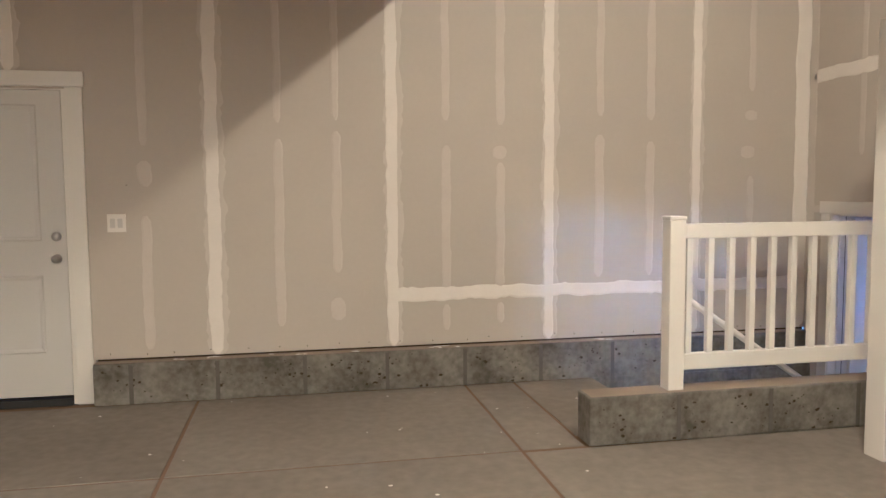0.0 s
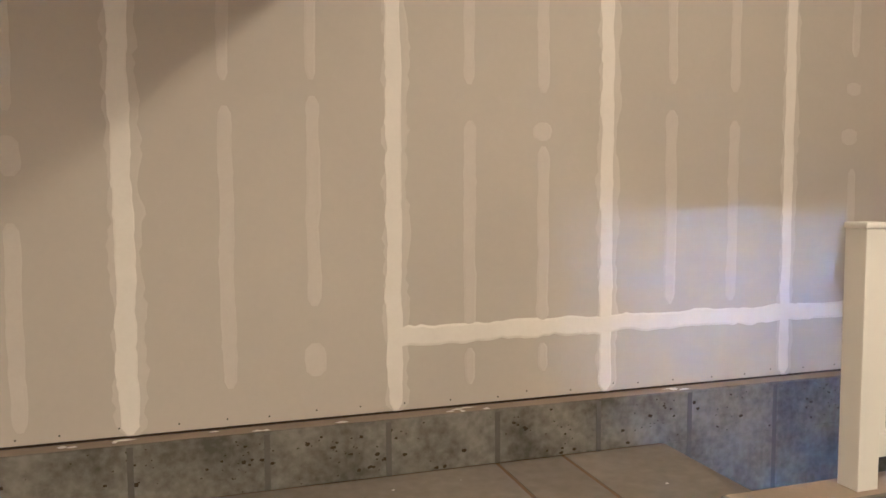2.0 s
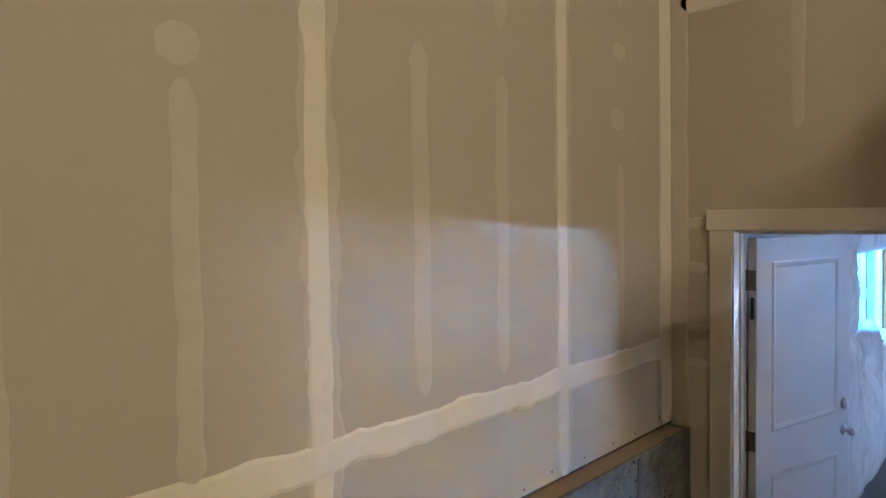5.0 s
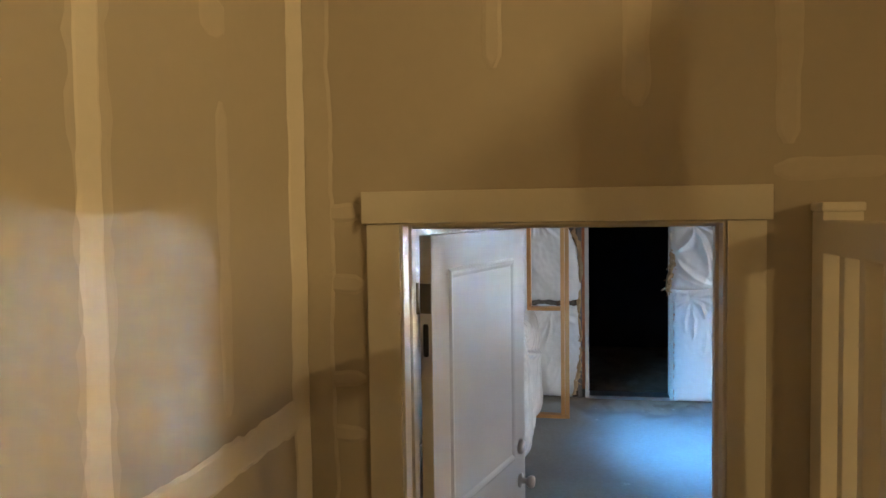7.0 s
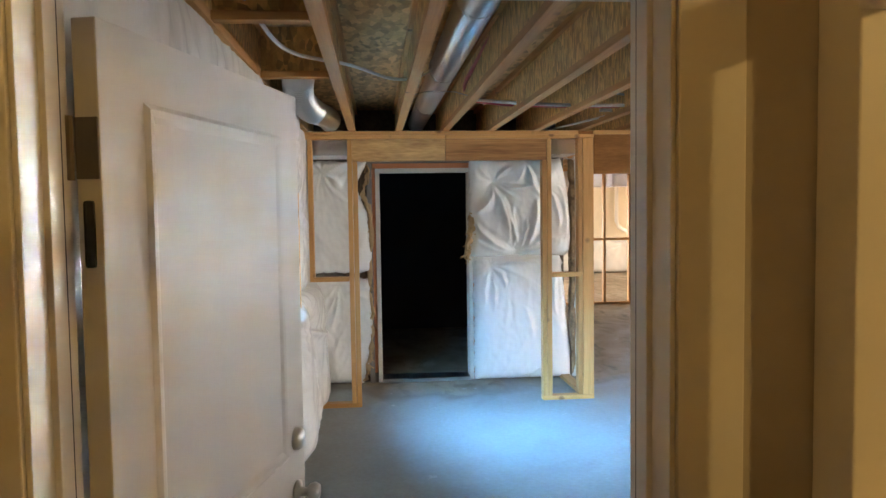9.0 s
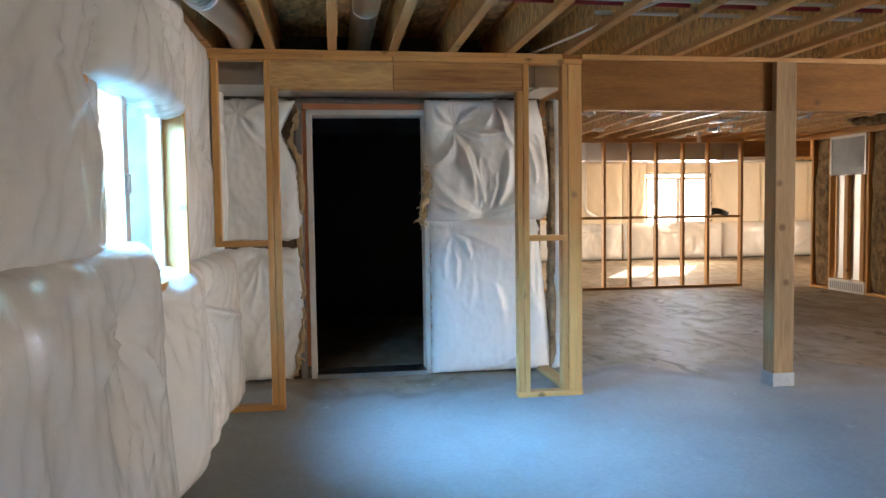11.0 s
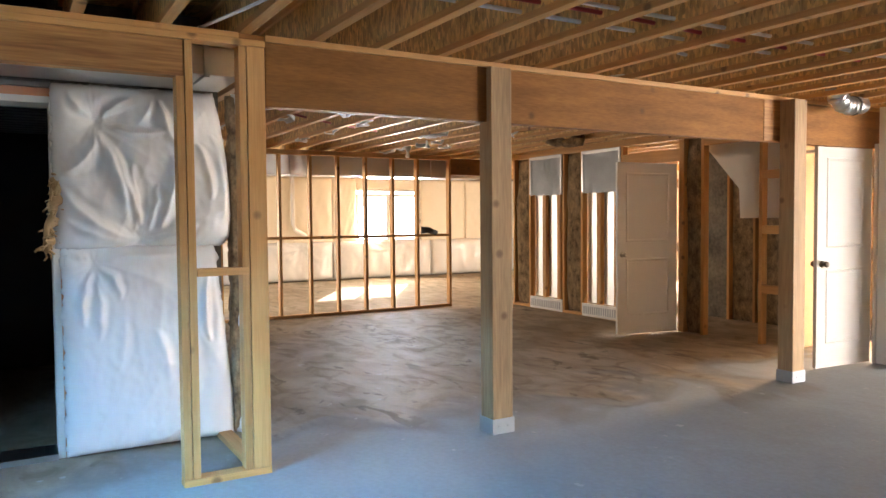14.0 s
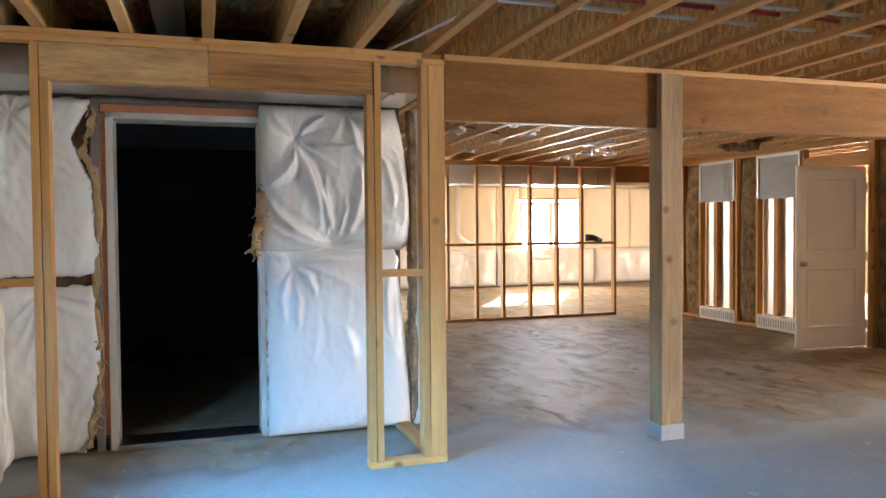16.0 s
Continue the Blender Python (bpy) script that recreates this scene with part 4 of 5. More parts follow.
insulation(blanket((W_X, 5.42, F + 0.01), (0, -0.64, 0), (0, 0, 1.05), (-1, 0, 0), 60, 80, 0.06, ((0.5, 0.95, 0.25),), 13, 0.045, 0.03, 9, spokes=4, star=0.4, cut=((0, 0.09), (0.12, 0.06), (0.35, 0.01), (0.6, 0.0), (1, 0.03))), M_PLASTIC, "creased white insulation blanket between the stud wall and doorway, lower sheet")
# window side
insulation(blanket((4.53, 5.38, 0.36), (3.07, 0, 0), (0, 0, 1.30), (0, -1, 0), 90, 50, 0.07, ((0.6, 0.3, 0.6), (0.95, 0.5, 0.4)), 17, 0.04, 0.03, 7, thick=0.05), M_PLASTIC, "billowing white insulation blanket along the window wall, upper sheet")
insulation(blanket((4.53, 5.38, F + 0.01), (3.6, 0, 0), (0, 0, 1.22), (0, -1, 0), 110, 70, 0.17, ((0.8, 0.75, 0.5),), 19, 0.05, 0.03, 7, 0.05, thick=0.05), M_PLASTIC, "billowing white insulation blanket along the window wall, lower sheet")
insulation(blanket((8.08, 5.38, F + 0.01), (2.5, 0, 0), (0, 0, 1.05), (0, -1, 0), 90, 70, 0.15, ((0.05, 0.9, 0.4), (0.45, 0.75, 0.5)), 23, 0.048, 0.03, 7, 0.05, thick=0.05), M_PLASTIC, "billowing white insulation blanket under the window")
insulation(blanket((8.80, 5.38, 0.24), (1.85, 0, 0), (0, 0, 1.40), (0, -1, 0), 70, 60, 0.05, ((0.3, 0.5, 0.5), (0.8, 0.7, 0.4)), 29, 0.028, 0.03, 7, thick=0.05), M_PLASTIC, "billowing white insulation blanket past the window, upper sheet")
insulation(blanket((7.4, 5.40, 1.02), (1.42, 0, 0), (0, 0, 0.62), (0, -1, 0), 60, 40, 0.13, ((0.5, 0.9, 0.4),), 31, 0.04, 0.05, 7, 0.03, thick=0.05), M_PLASTIC, "white insulation flap hanging over the window head")

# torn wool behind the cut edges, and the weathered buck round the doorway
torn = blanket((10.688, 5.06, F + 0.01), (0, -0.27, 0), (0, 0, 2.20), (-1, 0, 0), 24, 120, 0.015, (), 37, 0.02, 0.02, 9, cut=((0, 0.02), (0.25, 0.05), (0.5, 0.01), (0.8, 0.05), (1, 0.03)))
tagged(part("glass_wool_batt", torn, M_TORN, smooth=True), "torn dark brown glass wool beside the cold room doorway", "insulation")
buck = thing("door_buck", (10.66, 4.25, F), "weathered grey timber buck round the cold room door frame", "frame", kind="structure")
for a, b in (((10.645, 4.766, F), (10.688, 4.815, 1.375)), ((10.648, 3.685, F), (10.688, 3.733, 1.375)), ((10.642, 3.685, 1.378), (10.688, 4.815, 1.405))):
    block("board", a, b, M_GREYWOOD, buck, bevel=0.004)
for y, z in ((3.72, 0.33), (3.72, -0.38)):
    part("clip", box(bmesh.new(), (10.632, y - 0.02, z), (10.644, y + 0.03, z + 0.07), 0.003), M_STEEL, buck, "steel clip")

# cold room doorway
dframe = thing("door_frame", (10.68, 4.25, F), "white door frame of the cold room edged with sealant, standing open", "door frame", kind="structure")
for a, b in (((10.655, 4.690, F), (10.87, 4.733, 1.325)), ((10.655, 3.767, F), (10.87, 3.805, 1.325)), ((10.655, 3.767, 1.285), (10.87, 4.733, 1.325))):
    block("jamb", a, b, M_TRIM, dframe, bevel=0.003)
block("threshold", (10.63, 3.805, F), (10.87, 4.690, F + 0.035), M_STEEL, dframe, "aluminium threshold", 0.004)
for a, b in (((10.67, 4.735, F + 0.1), (10.688, 4.765, 1.32)), ((10.67, 3.735, F), (10.688, 3.766, 1.33)), ((10.665, 3.74, 1.327), (10.688, 4.76, 1.375))):
    block("sealant", a, b, M_SEAL, dframe, "orange foam sealant edge")
for z in (-0.5, 0.25):
    block("strike", (10.72, 3.80, z), (10.78, 3.808, z + 0.09), M_STEEL, dframe, "steel strike plate")


def wool(path, r, seed, label):
    """A torn ragged tuft of glass wool: a lumpy core and loose strands."""
    bm = bmesh.new()
    rng = random.Random(seed)
    pts = [Vector(p) for p in path]
    tube(bm, pts, r * 0.55, 12)
    bmesh.ops.subdivide_edges(bm, edges=bm.edges, cuts=2, use_grid_fill=True)
    for p in bm.verts:
        p.co += Vector((noise.noise(p.co * 24 + Vector((seed, 0, 0))), noise.noise(p.co * 24 + Vector((0, seed, 0))), noise.noise(p.co * 20))) * r * 0.9
    for k in range(14 * len(pts)):
        a = rng.randrange(len(pts) - 1)
        p = pts[a].lerp(pts[a + 1], rng.random()) + Vector((rng.uniform(-1, 1), rng.uniform(-1, 1), rng.uniform(-1, 1))) * r * 0.6
        d = Vector((rng.uniform(-0.6, 0.3), rng.uniform(-1, 1), rng.uniform(-1.6, 0.3))) * r * 0.9
        tube(bm, [p, p + d * 0.5 + Vector((0, rng.uniform(-1, 1), 0)) * r * 0.2, p + d], r * rng.uniform(0.05, 0.16), 5)
    return tagged(part("wool_tuft", bm, M_WOOL, smooth=True), label, "insulation", "torn wool tufts")


wool([(10.62, 3.77, 0.86), (10.60, 3.79, 0.72), (10.60, 3.81, 0.60), (10.60, 3.83, 0.50), (10.61, 3.84, 0.42)], 0.05, 2, "torn yellow glass wool hanging from the insulation edge")
wool([(10.64, 3.745, 1.36), (10.63, 3.75, 1.2), (10.63, 3.75, 1.0), (10.64, 3.75, 0.86)], 0.02, 5, "torn yellow glass wool along the doorway edge")
wool([(10.66, 4.80, 1.36), (10.64, 4.82, 1.2), (10.64, 4.86, 1.08), (10.64, 4.80, 0.95), (10.65, 4.78, 0.7), (10.65, 4.79, 0.4), (10.65, 4.80, 0.1)], 0.035, 7, "torn brown glass wool edge beside the doorway")
wool([(10.65, 4.80, 0.1), (10.65, 4.79, -0.2), (10.64, 4.80, -0.45), (10.64, 4.83, -0.62), (10.64, 4.86, -0.78)], 0.045, 9, "torn brown glass wool edge near the floor")
wool([(10.64, 3.73, -0.55), (10.63, 3.735, -0.66), (10.64, 3.73, -0.76)], 0.03, 15, "torn wool scrap low beside the doorway")

# side window
win = thing("window_1", (8.1, 5.45, 0.2), "white vinyl sliding basement window set in a pine buck", "window", kind="structure")
for a, b in (((7.46, 5.40, 0.21), (7.51, 5.46, 1.20)), ((8.67, 5.40, 0.21), (8.72, 5.46, 1.20)), ((7.51, 5.40, 0.21), (8.67, 5.46, 0.255)), ((7.51, 5.40, 1.15), (8.67, 5.46, 1.20)), ((7.93, 5.385, 0.255), (8.00, 5.45, 1.15))):
    block("window_frame", a, b, M_VINYL, win, bevel=0.004)
part("latch", box(bmesh.new(), (7.95, 5.372, 0.62), (7.985, 5.386, 0.70), 0.004), M_VINYL, win)
for a, b in (((7.51, 5.425, 0.255), (7.93, 5.430, 1.15)), ((8.00, 5.435, 0.255), (8.67, 5.440, 1.15))):
    pane = block("pane", a, b, M_GLASS, win)
    pane.visible_shadow = False
for a, b in (((8.722, 5.29, 0.19), (8.76, 5.448, 1.22)), ((7.42, 5.37, 0.19), (7.458, 5.448, 1.22)), ((7.458, 5.33, 0.17), (8.722, 5.448, 0.206))):
    stick("buck", a, b, win, label="pine window buck")
# Self-lit panel added so that the far window looks washed out.
structure("backdrop_far", box(bmesh.new(), (80, -90, -2), (80.1, 10, 4.6)), M_GLARE, "glowing panel for the bright distance beyond the far window", "backdrop")
# Added panel that glows by itself behind the side window.
structure("backdrop", box(bmesh.new(), (2.0, 8.4, -0.8), (24, 8.42, 3.4)), M_YARD, "pale glowing panel for the daylight beyond the glass", "backdrop")

# ---- pipes, ducts and cables between the joists ----
duct = thing("round_duct", (8.0, 4.11, 1.75), "shiny galvanised round duct running between joists", "duct")
part("pipe", tube(bmesh.new(), [(4.6, 4.317, 1.76), (7.4, 4.317, 1.76), (10.6, 4.317, 1.76)], 0.085, 24), M_STEEL, duct, smooth=True)
for x in (6.2, 7.7, 9.2):
    part("collar", tube(bmesh.new(), [(x, 4.317, 1.76), (x + 0.03, 4.317, 1.76)], 0.089, 24), M_STEEL, duct, smooth=True)
part("hanger_wire", tube(bmesh.new(), [(8.0, 4.50, 1.64), (8.0, 4.41, 1.665), (8.0, 4.317, 1.668), (8.0, 4.22, 1.665), (8.0, 4.13, 1.64)], 0.003, 6), M_STEEL, duct)
flex = thing("flex_duct", (8.6, 5.13, 1.62), "foil-sleeved flexible duct hanging by the window wall", "duct")
part("sleeve", tube(bmesh.new(), [(7.4 + k * 0.05, 5.14 + 0.05 * math.sin(k * 0.12), 1.66 - 0.04 * math.sin(k * 0.08)) for k in range(50)], 0.085, 18), M_FOIL, flex, smooth=True)
for k in range(0, 24, 1):
    part("rib", tube(bmesh.new(), [(7.4 + k * 0.05, 5.14 + 0.05 * math.sin(k * 0.12), 1.66 - 0.04 * math.sin(k * 0.08)), (7.415 + k * 0.05, 5.14 + 0.05 * math.sin(k * 0.12), 1.66 - 0.04 * math.sin(k * 0.08))], 0.091, 18), M_FOIL, flex, smooth=True)


def cable(points, r, mat, label, name="cable", group="cables in the joists"):
    pts = []
    p = [Vector(q) for q in points]
    for i in range(len(p) - 1):
        a, b, c, d = p[max(i - 1, 0)], p[i], p[i + 1], p[min(i + 2, len(p) - 1)]
        for s in range(8):
            t = s / 8
            pts.append(0.5 * (2 * b + (c - a) * t + (2 * a - 5 * b + 4 * c - d) * t * t + (3 * b - a - 3 * c + d) * t ** 3))
    pts.append(p[-1])
    return tagged(part(name, tube(bmesh.new(), pts, r, 8), mat, smooth=True), label, "pipe" if "pipe" in name else "cable", group)


cable([(5.9, 5.25, 1.80), (6.05, 5.17, 1.66), (6.6, 5.1, 1.625), (7.1, 4.85, 1.66), (7.5, 4.62, 1.66), (7.6, 4.45, 1.70), (7.4, 4.30, 1.80)], 0.009, M_CABLE, "white electrical cable looping through the joists by the window")
cable([(10.05, 3.15, 1.63), (9.48, 3.0, 1.635), (9.0, 2.87, 1.645), (8.4, 2.6, 1.68), (7.9, 2.2, 1.72), (7.4, 1.7, 1.75)], 0.009, M_CABLE, "white electrical cable strung up from the stud wall")
cable([(8.6, 3.0, 1.75), (8.7, 2.4, 1.71), (8.65, 1.8, 1.74), (8.4, 1.5, 1.80)], 0.009, M_CABLE, "white electrical cable curling between joists")
cable([(8.6, 4.05, 1.70), (8.7, 3.6, 1.675), (8.75, 2.4, 1.675), (8.75, 1.2, 1.675), (8.8, 0.2, 1.675), (8.8, -1.4, 1.675)], 0.013, M_RED, "red water pipe threaded through the joists", "water_pipe", "water pipes")
cable([(8.5, 4.05, 1.69), (8.6, 3.4, 1.665), (8.62, 2.2, 1.665), (8.62, 1.0, 1.665), (8.62, -0.2, 1.665), (8.62, -1.4, 1.665)], 0.012, M_CABLE, "white water pipe beside the red one", "water_pipe", "water pipes")
cable([(8.90, 3.0, 1.665), (8.90, 2.2, 1.665), (8.92, 1.0, 1.665), (8.92, -0.6, 1.665)], 0.012, M_CABLE, "white water pipe beside the red one", "water_pipe", "water pipes")
cable([(7.0, 4.10, 1.86), (7.6, 4.12, 1.80), (8.2, 4.13, 1.74), (8.6, 4.05, 1.70)], 0.013, M_RED, "red water pipe dropping beside the duct", "water_pipe", "water pipes")
cable([(10.3, 0.13, 1.66), (9.85, 0.05, 1.645), (9.25, -0.03, 1.635), (9.3, 0.10, 1.70)], 0.013, M_CABLE, "white pipe stub hooked under the joists", "water_pipe", "water pipes")
cable([(11.0, 2.6, 1.69), (13.0, 1.6, 1.68), (14.5, -0.6, 1.69), (15.0, -2.6, 1.69)], 0.012, M_RED, "red water pipe over the far room", "water_pipe", "water pipes")
for x in (6.0, 7.15):
    bl = thing("joist_blocking", (x, 5.2, J0), "short wooden blocking between joist and wall", "blocking", "joist blocking")
    stick("flange", (x - 0.03, 4.96, J0 + 0.002), (x + 0.03, 5.30, J0 + 0.036), bl)
    stick("web", (x - 0.006, 4.96, J0 + 0.036), (x + 0.006, 5.30, J0 + 0.26), bl, M_OSB)
elbow = thing("duct_elbow", (9.5, -2.2, 1.55), "shiny galvanised duct elbow with a black clamp below the joists", "duct")
bend = [(9.52, -2.02, 1.68), (9.52, -2.06, 1.60), (9.52, -2.14, 1.545), (9.52, -2.24, 1.53), (9.52, -2.42, 1.55)]
for a, b in zip(bend, bend[1:]):
    part("segment", tube(bmesh.new(), [a, b], 0.075, 20), M_STEEL, elbow, smooth=True)
for p, q in zip(bend[1:4], bend[2:]):
    d = (Vector(q) - Vector(p)).normalized() * 0.012
    part("crimp", tube(bmesh.new(), [Vector(p) - d, Vector(p) + d], 0.080, 20), M_STEEL, elbow, smooth=True)
part("clamp", tube(bmesh.new(), [(9.52, -2.285, 1.535), (9.52, -2.305, 1.537)], 0.082, 20), M_BLACK, elbow, "black clamp")
rduct = thing("sheet_duct", (10.3, 4.0, 1.42), "galvanised rectangular duct above the cold room doorway", "duct")
block("trunk", (10.05, 2.84, 1.415), (10.60, 5.40, 1.575), M_STEEL, rduct, bevel=0.004)
block("seam", (10.04, 3.02, 1.40), (10.61, 3.05, 1.58), M_STEEL, rduct)

# ---- far room ----
PX = 16.0
pw = thing("partition", (PX, 0.3, F), "open pine stud partition with a middle rail before the sunny far room", "stud wall")
stick("bottom_plate", (PX, -2.11, F), (PX + 0.09, 2.75, F + 0.038), pw)
stick("top_plate", (PX, -2.11, 1.535), (PX + 0.09, 2.75, 1.60), pw)
for y in (2.4, 1.95, 1.55, 1.14, 0.716, 0.258, -0.173, -0.62, -1.074, -1.504, -2.088):
    stick("stud", (PX, y - 0.021, F + 0.040), (PX + 0.09, y + 0.021, 1.533), pw)
stick("middle_rail", (PX - 0.003, -2.06, 0.315), (PX + 0.086, 2.75, 0.355), pw)
drop = thing("drop_beam", (PX, -2.7, 1.3), "brown header beam between partition and duct wall", "beam")
block("timber", (PX, -3.3, 1.30), (PX + 0.09, -2.112, 1.56), M_LVL, drop, bevel=0.003)
fd = thing("sheet_duct", (16.6, 0, 1.25), "galvanised trunk duct along the far room ceiling", "duct")
block("trunk", (16.4, -3.0, 1.27), (16.9, 2.7, 1.56), M_STEEL, fd, bevel=0.004)
for y in (-2.0, -0.8, 0.4):
    block("seam", (16.385, y, 1.26), (16.915, y + 0.04, 1.57), M_BLACK if y == -0.8 else M_STEEL, fd)
FX = 21.98
for i, (y0, w) in enumerate(((2.75, 1.3), (1.45, 1.3), (0.15, 1.3), (-1.15, 1.3), (-2.45, 0.6), (-4.78, 1.3), (-6.08, 1.3), (-7.38, 1.6))):
    insulation(blanket((FX, y0, 0.05), (0, -w, 0), (0, 0, 1.53), (-1, 0, 0), 40, 40, 0.035, (), 40 + i, 0.02, 0.02, 7), M_FACING, "tan-lit faced insulation batts on the far wall")
insulation(blanket((FX, -3.05, 1.3), (0, -1.73, 0), (0, 0, 0.28), (-1, 0, 0), 40, 14, 0.05, (), 51, 0.03, 0.02, 7), M_FACING, "tan-lit faced insulation over the far window")
for i, (y0, w) in enumerate(((2.75, 2.6), (0.15, 2.6), (-2.45, 2.6), (-5.05, 3.8))):
    insulation(blanket((FX, y0, F + 0.01), (0, -w, 0), (0, 0, 0.9), (-1, 0, 0), 60, 30, 0.16, ((0.7, 0.8, 0.6),), 60 + i, 0.05, 0.02, 9), M_PLASTIC, "white vinyl-faced insulation band along the far wall foot")
fw = thing("window_2", (22.0, -3.9, 0.1), "white-framed far window washed out by sunlight", "window", kind="structure")
for a, b in (((21.98, -3.12, 0.08), (22.06, -3.06, 1.2)), ((21.98, -4.76, 0.08), (22.06, -4.70, 1.2)), ((21.98, -4.70, 0.08), (22.06, -3.12, 0.11)), ((21.98, -4.70, 1.14), (22.06, -3.12, 1.2)), ((21.98, -3.94, 0.11), (22.06, -3.88, 1.14))):
    block("window_frame", a, b, M_VINYL, fw, bevel=0.004)
for y0, y1 in ((-3.88, -3.12), (-4.70, -3.94)):
    block("pane", (22.02, y0, 0.11), (22.025, y1, 1.14), M_GLASS, fw).visible_shadow = False
vent = thing("vent_pipe", (21.86, -1.5, 0.2), "white plastic drain pipe with an elbow on the far wall", "pipe")
part("pipe", tube(bmesh.new(), [(21.86, -1.45, 1.60), (21.86, -1.45, 0.5), (21.86, -1.5, 0.38), (21.86, -1.75, 0.22)], 0.05, 14), M_VINYL, vent, smooth=True)
bulb = thing("bulb_holder", (14.9, -0.758, 1.60), "white ceramic bulb holder under a joist", "light fixture")
part("base", lathe(bmesh.new(), ((-0.002, 0.05), (0.03, 0.05), (0.05, 0.03), (0.07, 0.025), (0.072, 0)), (14.9, -0.758, 1.60), (0, 0, -1)), M_VINYL, bulb, smooth=True)
part("bulb", lathe(bmesh.new(), ((0, 0.014), (0.03, 0.02), (0.06, 0.03), (0.085, 0.022), (0.095, 0.0)), (14.9, -0.758, 1.53), (0, 0, -1)), M_VINYL, bulb, smooth=True)

# ---- duct wall ----
RY = -3.05
rw = thing("stud_wall", (13.5, RY, F), "open pine stud wall with panned ducts and brown batts", "stud wall")
stick("bottom_plate", (12.98, RY - 0.09, F), (15.62, RY, F + 0.038), rw)
stick("top_plate", (10.2, RY - 0.09, 1.535), (15.62, RY, 1.60), rw)
for x in (15.58, 15.16, 14.34, 13.93, 13.12, 12.12, 12.08, 11.78, 10.99, 10.72, 10.66):
    stick("stud", (x - 0.02, RY - 0.089, F + (0.04 if x > 13 else 0)), (x + 0.02, RY + 0.001, 1.533), rw)
stick("header", (12.14, RY - 0.07, 1.27), (13.1, RY - 0.003, 1.42), rw, M_PINE_X, "reddish pine header")
stick("header", (11.01, RY - 0.07, 1.43), (11.76, RY - 0.003, 1.52), rw, M_PINE_X)
for z in (-0.25, 0.4, 1.0):
    stick("blocking", (10.74, RY - 0.07, z), (10.97, RY + 0.004, z + 0.09), rw)


def batt(x0, x1, z0, z1, y, seed):
    bm = blanket((x0, y, z0), (x1 - x0, 0, 0), (0, 0, z1 - z0), (0, 1, 0), 14, 80, 0.035, (), seed, 0.05, 0.0)
    return tagged(part("glass_wool_batt", bm, M_BATT, smooth=True), "brown unfaced glass wool batt packed between studs", "insulation", "brown batts")


batt(15.18, 15.56, F + 0.04, 1.53, RY - 0.08, 1)
batt(13.95, 14.32, F + 0.04, 1.53, RY - 0.08, 2)
batt(11.80, 12.06, F, 1.53, RY - 0.08, 3)


def duct_bay(x0, x1, label):
    d = thing("panned_duct", (x0, RY, F), label, "duct", "panned stud bays")
    block("back_pan", (x0, RY - 0.12, F + 0.19), (x1, RY - 0.10, 1.53), M_PAN, d, "bright galvanised back pan")
    bm = bmesh.new()
    n = 14
    rows = [[bm.verts.new((x0 + (x1 - x0) * i / n, RY + 0.004 + 0.003 * noise.noise((i * 0.7, k * 0.8, x0)), 0.94 + 0.60 * k / 8 + (0.02 * noise.noise((i, x0, 4)) if k == 0 else 0))) for i in range(n + 1)] for k in range(9)]
    for a, b in zip(rows, rows[1:]):
        for i in range(n):
            bm.faces.new((a[i], a[i + 1], b[i + 1], b[i]))
    bmesh.ops.solidify(bm, geom=bm.faces[:], thickness=0.002)
    part("cover_sheet", bm, M_DULL, d, "dented galvanised cover sheet")
    for a, b in (((x0, 0.96), (x0 + 0.03, 1.53)), ((x1 - 0.03, 0.96), (x1, 1.53)), ((x0 + 0.03, 1.49), (x1 - 0.03, 1.53))):
        block("flange", (a[0], RY + 0.012, a[1]), (b[0], RY + 0.020, b[1]), M_STEEL, d, bevel=0.002)
    xm = (x0 + x1) / 2
    for x in (x0 + 0.12, xm + 0.08):
        stick("stud", (x - 0.04, RY - 0.098, F + 0.19), (x + 0.04, RY - 0.03, 0.94), d, M_PINE_Z)
    g = block("register", (x0, RY - 0.02, F + 0.005), (x1, RY + 0.012, F + 0.185), M_REGISTER, d, "white slotted register", 0.003)
    for k in range(16):
        x = x0 + 0.05 + (x1 - x0 - 0.1) * k / 15
        block("louvre", (x - 0.012, RY + 0.012, F + 0.04), (x + 0.012, RY + 0.017, F + 0.15), M_DULL, g)
    return d


duct_bay(14.36, 15.14, "galvanised panned stud bay with white register at the floor")
duct_bay(13.14, 13.91, "galvanised panned stud bay with white register beside the open door")
d2 = panel_door("door_3", 0.90, 2.04, 0.036, ((0.12, 1.10, 0.78, 1.92), (0.12, 0.22, 0.78, 0.90)), M_DOOR_LIT, "white two-panel interior door standing wide open", 0.95, (0.25, 1.02, 1.80))
d2.matrix_basis = pose(12.15, RY + 0.02, F + 0.015, rz=85)
tagged(d2, kind="structure")

# closet under the stairs
cl = bmesh.new()
box(cl, (10.72, -4.6, F), (13.2, -4.5, 1.6))
structure("wall_closet", cl, M_STEM, "dim back wall of the closet under the stairs", "wall")
for i in range(5):
    batt(10.45 + i * 0.41, 10.84 + i * 0.41, F, 1.5, -4.48, 20 + i)
    cs = thing("stud", (10.845 + i * 0.41, -4.45, F), "pine stud in the closet wall", "stud", "closet studs")
    stick("timber", (10.84 + i * 0.41, -4.49, F), (10.875 + i * 0.41, -4.40, 1.5), cs)
slope = bmesh.new()
outline = ((12.3, 1.58), (10.75, 1.58), (10.75, 0.57), (11.68, 0.57), (11.70, 0.93))
front = [slope.verts.new((x, -3.60, z)) for x, z in outline]
rear = [slope.verts.new((x, -3.615, z)) for x, z in outline]
slope.faces.new(front)
slope.faces.new(rear[::-1])
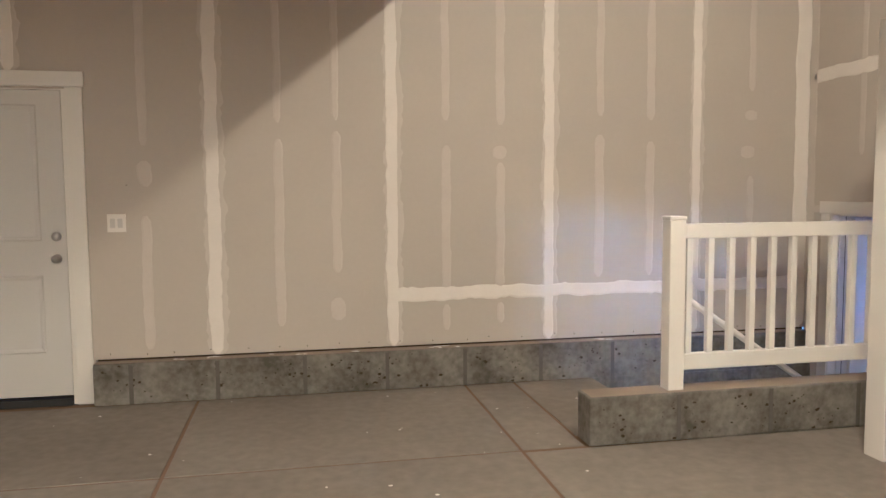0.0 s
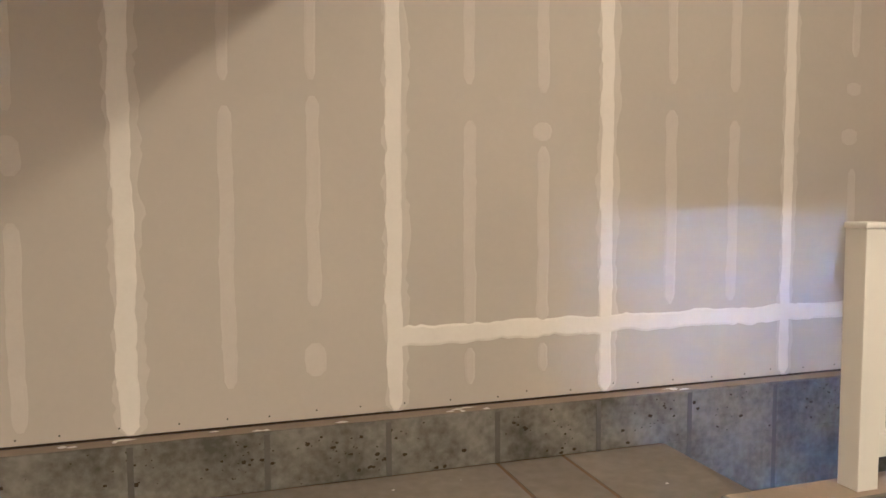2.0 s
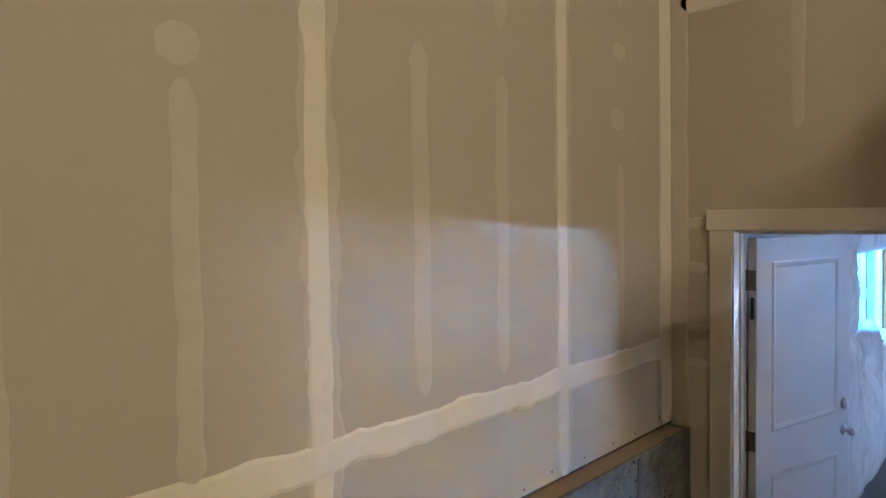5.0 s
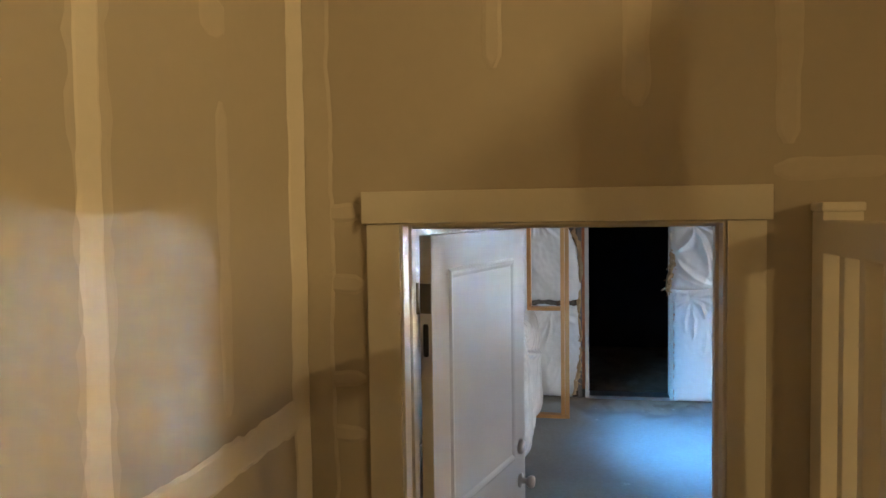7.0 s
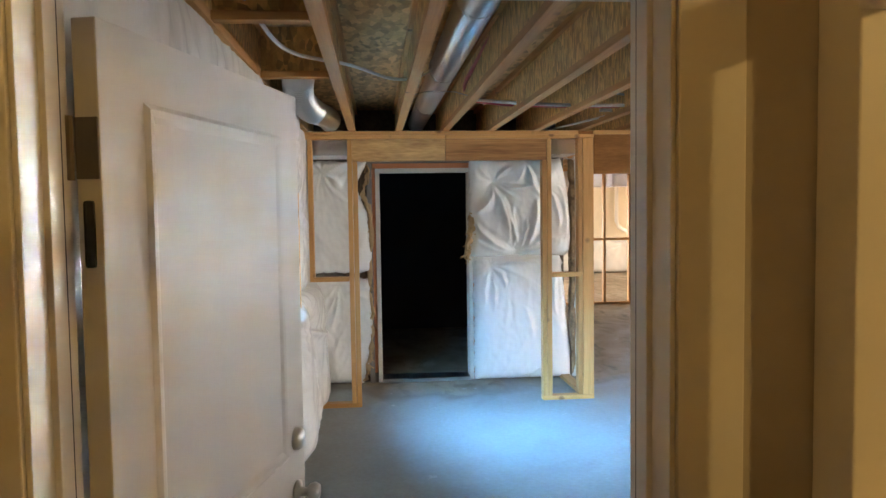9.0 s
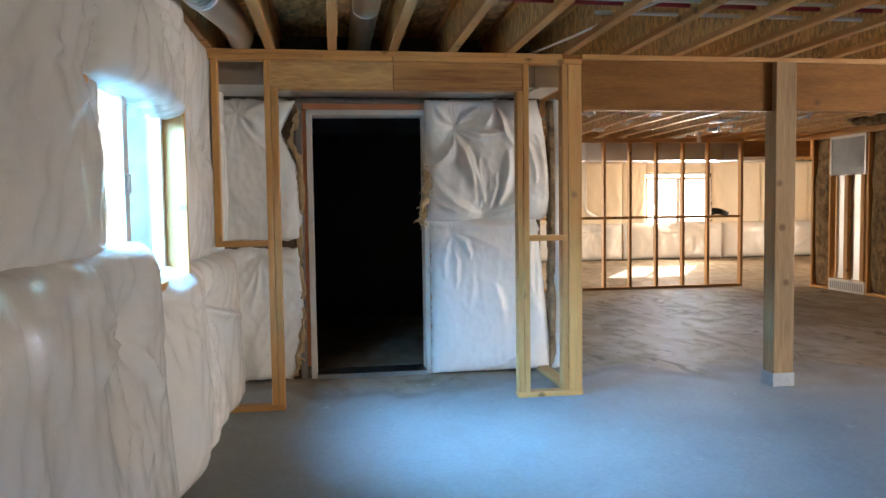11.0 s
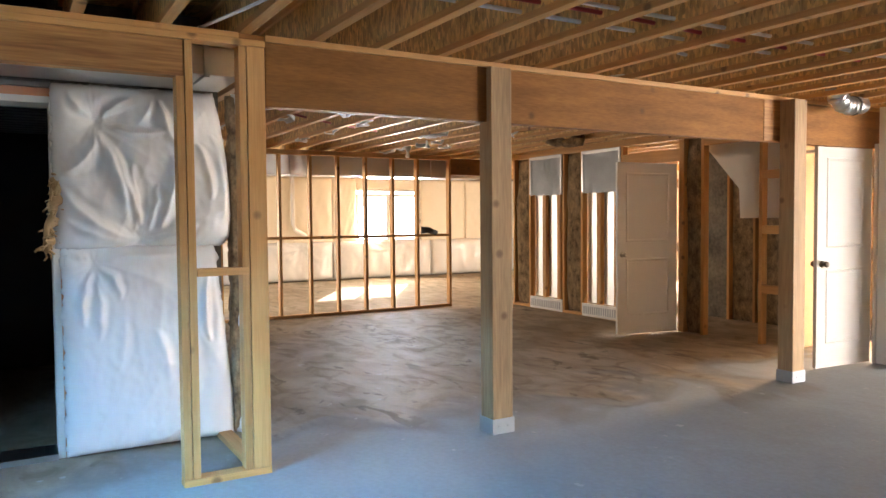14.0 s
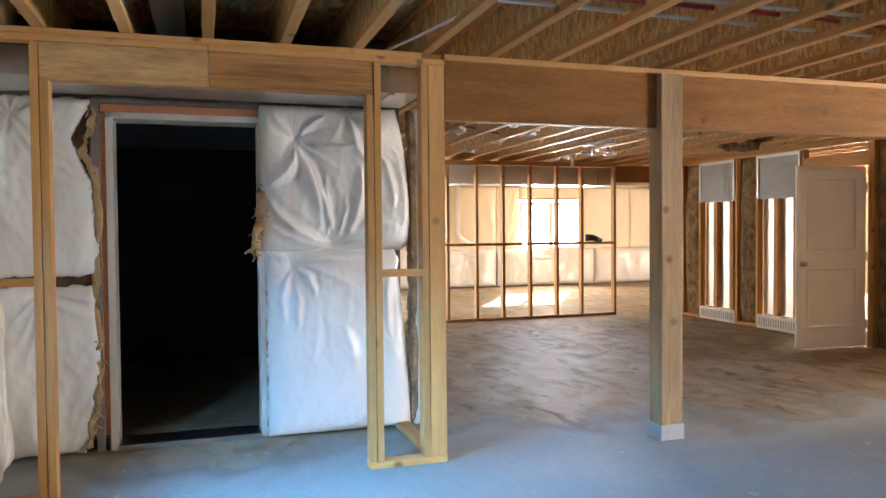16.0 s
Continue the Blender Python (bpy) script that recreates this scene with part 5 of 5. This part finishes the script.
for i in range(5):
    slope.faces.new((front[i], front[(i + 1) % 5], rear[(i + 1) % 5], rear[i]))
structure("stair_soffit", slope, M_GYPSUM, "white drywall cut to the slope under the stairs", "soffit")
d3 = panel_door("door_4", 0.76, 2.04, 0.036, ((0.12, 1.10, 0.64, 1.92), (0.12, 0.22, 0.64, 0.90)), M_DOOR, "white two-panel interior door standing ajar before a warm-lit room", 0.95, (0.25, 1.02, 1.80), knob_mat=M_HINGE)
d3.matrix_basis = pose(9.77, RY + 0.02, F + 0.015, rz=86)
tagged(d3, kind="structure")

# warm-lit room past the open door
hall = bmesh.new()
box(hall, (9.2, -7.1, F), (12.0, -7.0, 1.6))
box(hall, (10.62, -4.6, F), (10.70, RY - 0.09, 1.6))
box(hall, (12.0, -7.1, F), (12.1, -4.6, 1.6))
box(hall, (9.2, -7.0, F), (9.3, RY - 0.10, 1.6))
structure("wall_hall", hall, M_WARMROOM, "warm-lit painted wall of the room past the open door", "wall")
structure("wall_hall_front", box(bmesh.new(), (9.2, RY - 0.10, F), (9.72, RY, 1.6)), M_GYPSUM, "plain wall beside the open interior door", "wall")
tr3 = thing("door_trim", (9.75, RY, F), "white jamb of the open interior door", "trim", kind="structure")
block("jamb", (9.722, RY - 0.1, F), (9.755, RY + 0.012, 1.26), M_TRIM, tr3)
block("jamb", (10.59, RY - 0.1, F), (10.62, RY + 0.012, 1.26), M_TRIM, tr3)
block("jamb", (9.755, RY - 0.1, 1.235), (10.59, RY + 0.012, 1.26), M_TRIM, tr3)

# odds and ends under the far joists and on the partition
# Lumpy brown stand-in for a dark piece below the joists.
clump = bmesh.new()
tube(clump, [(13.5, -2.15, 1.63), (13.35, -2.2, 1.58), (13.15, -2.25, 1.55), (13.0, -2.3, 1.60)], 0.05, 14)
bmesh.ops.subdivide_edges(clump, edges=clump.edges, cuts=2, use_grid_fill=True)
for p in clump.verts:
    p.co += Vector((noise.noise(p.co * 14), noise.noise(p.co * 14 + Vector((9, 0, 0))), noise.noise(p.co * 11))) * 0.06
tagged(part("wool_clump", clump, M_BATT, smooth=True), "lumpy brown clump standing in for a dark piece under the far joists", "insulation")
rng = random.Random(9)
for k in range(26):
    x, y = rng.uniform(11.5, 15.6), 4.52 - 0.406 * rng.choice((5, 6, 7, 8, 9, 12, 13, 14)) + 0.0
    bm = bmesh.new()
    pts = [Vector((x + 0.09 * i * rng.uniform(0.6, 1.2), y + rng.uniform(-0.06, 0.06), 1.605 - 0.04 * abs(math.sin(i * 0.9)))) for i in range(5)]
    tube(bm, pts, rng.uniform(0.010, 0.022), 6)
    for p in bm.verts:
        p.co += Vector((0, noise.noise(p.co * 30), noise.noise(p.co * 25 + Vector((4, 0, 0))))) * 0.03
    tagged(part("torn_facing", bm, M_PLASTIC, smooth=True), "shred of torn white facing hanging from the joists", "insulation", "torn facing shreds")
rag = bmesh.new()
tube(rag, [(15.98, -1.55, 0.42), (15.95, -1.68, 0.40), (15.97, -1.82, 0.37)], 0.05, 10)
for p in rag.verts:
    p.co += Vector((noise.noise(p.co * 18), noise.noise(p.co * 18 + Vector((5, 0, 0))), noise.noise(p.co * 16))) * 0.05
tagged(part("black_bag", rag, M_BLACK, smooth=True), "crumpled black plastic lying on the partition rail", "bag")
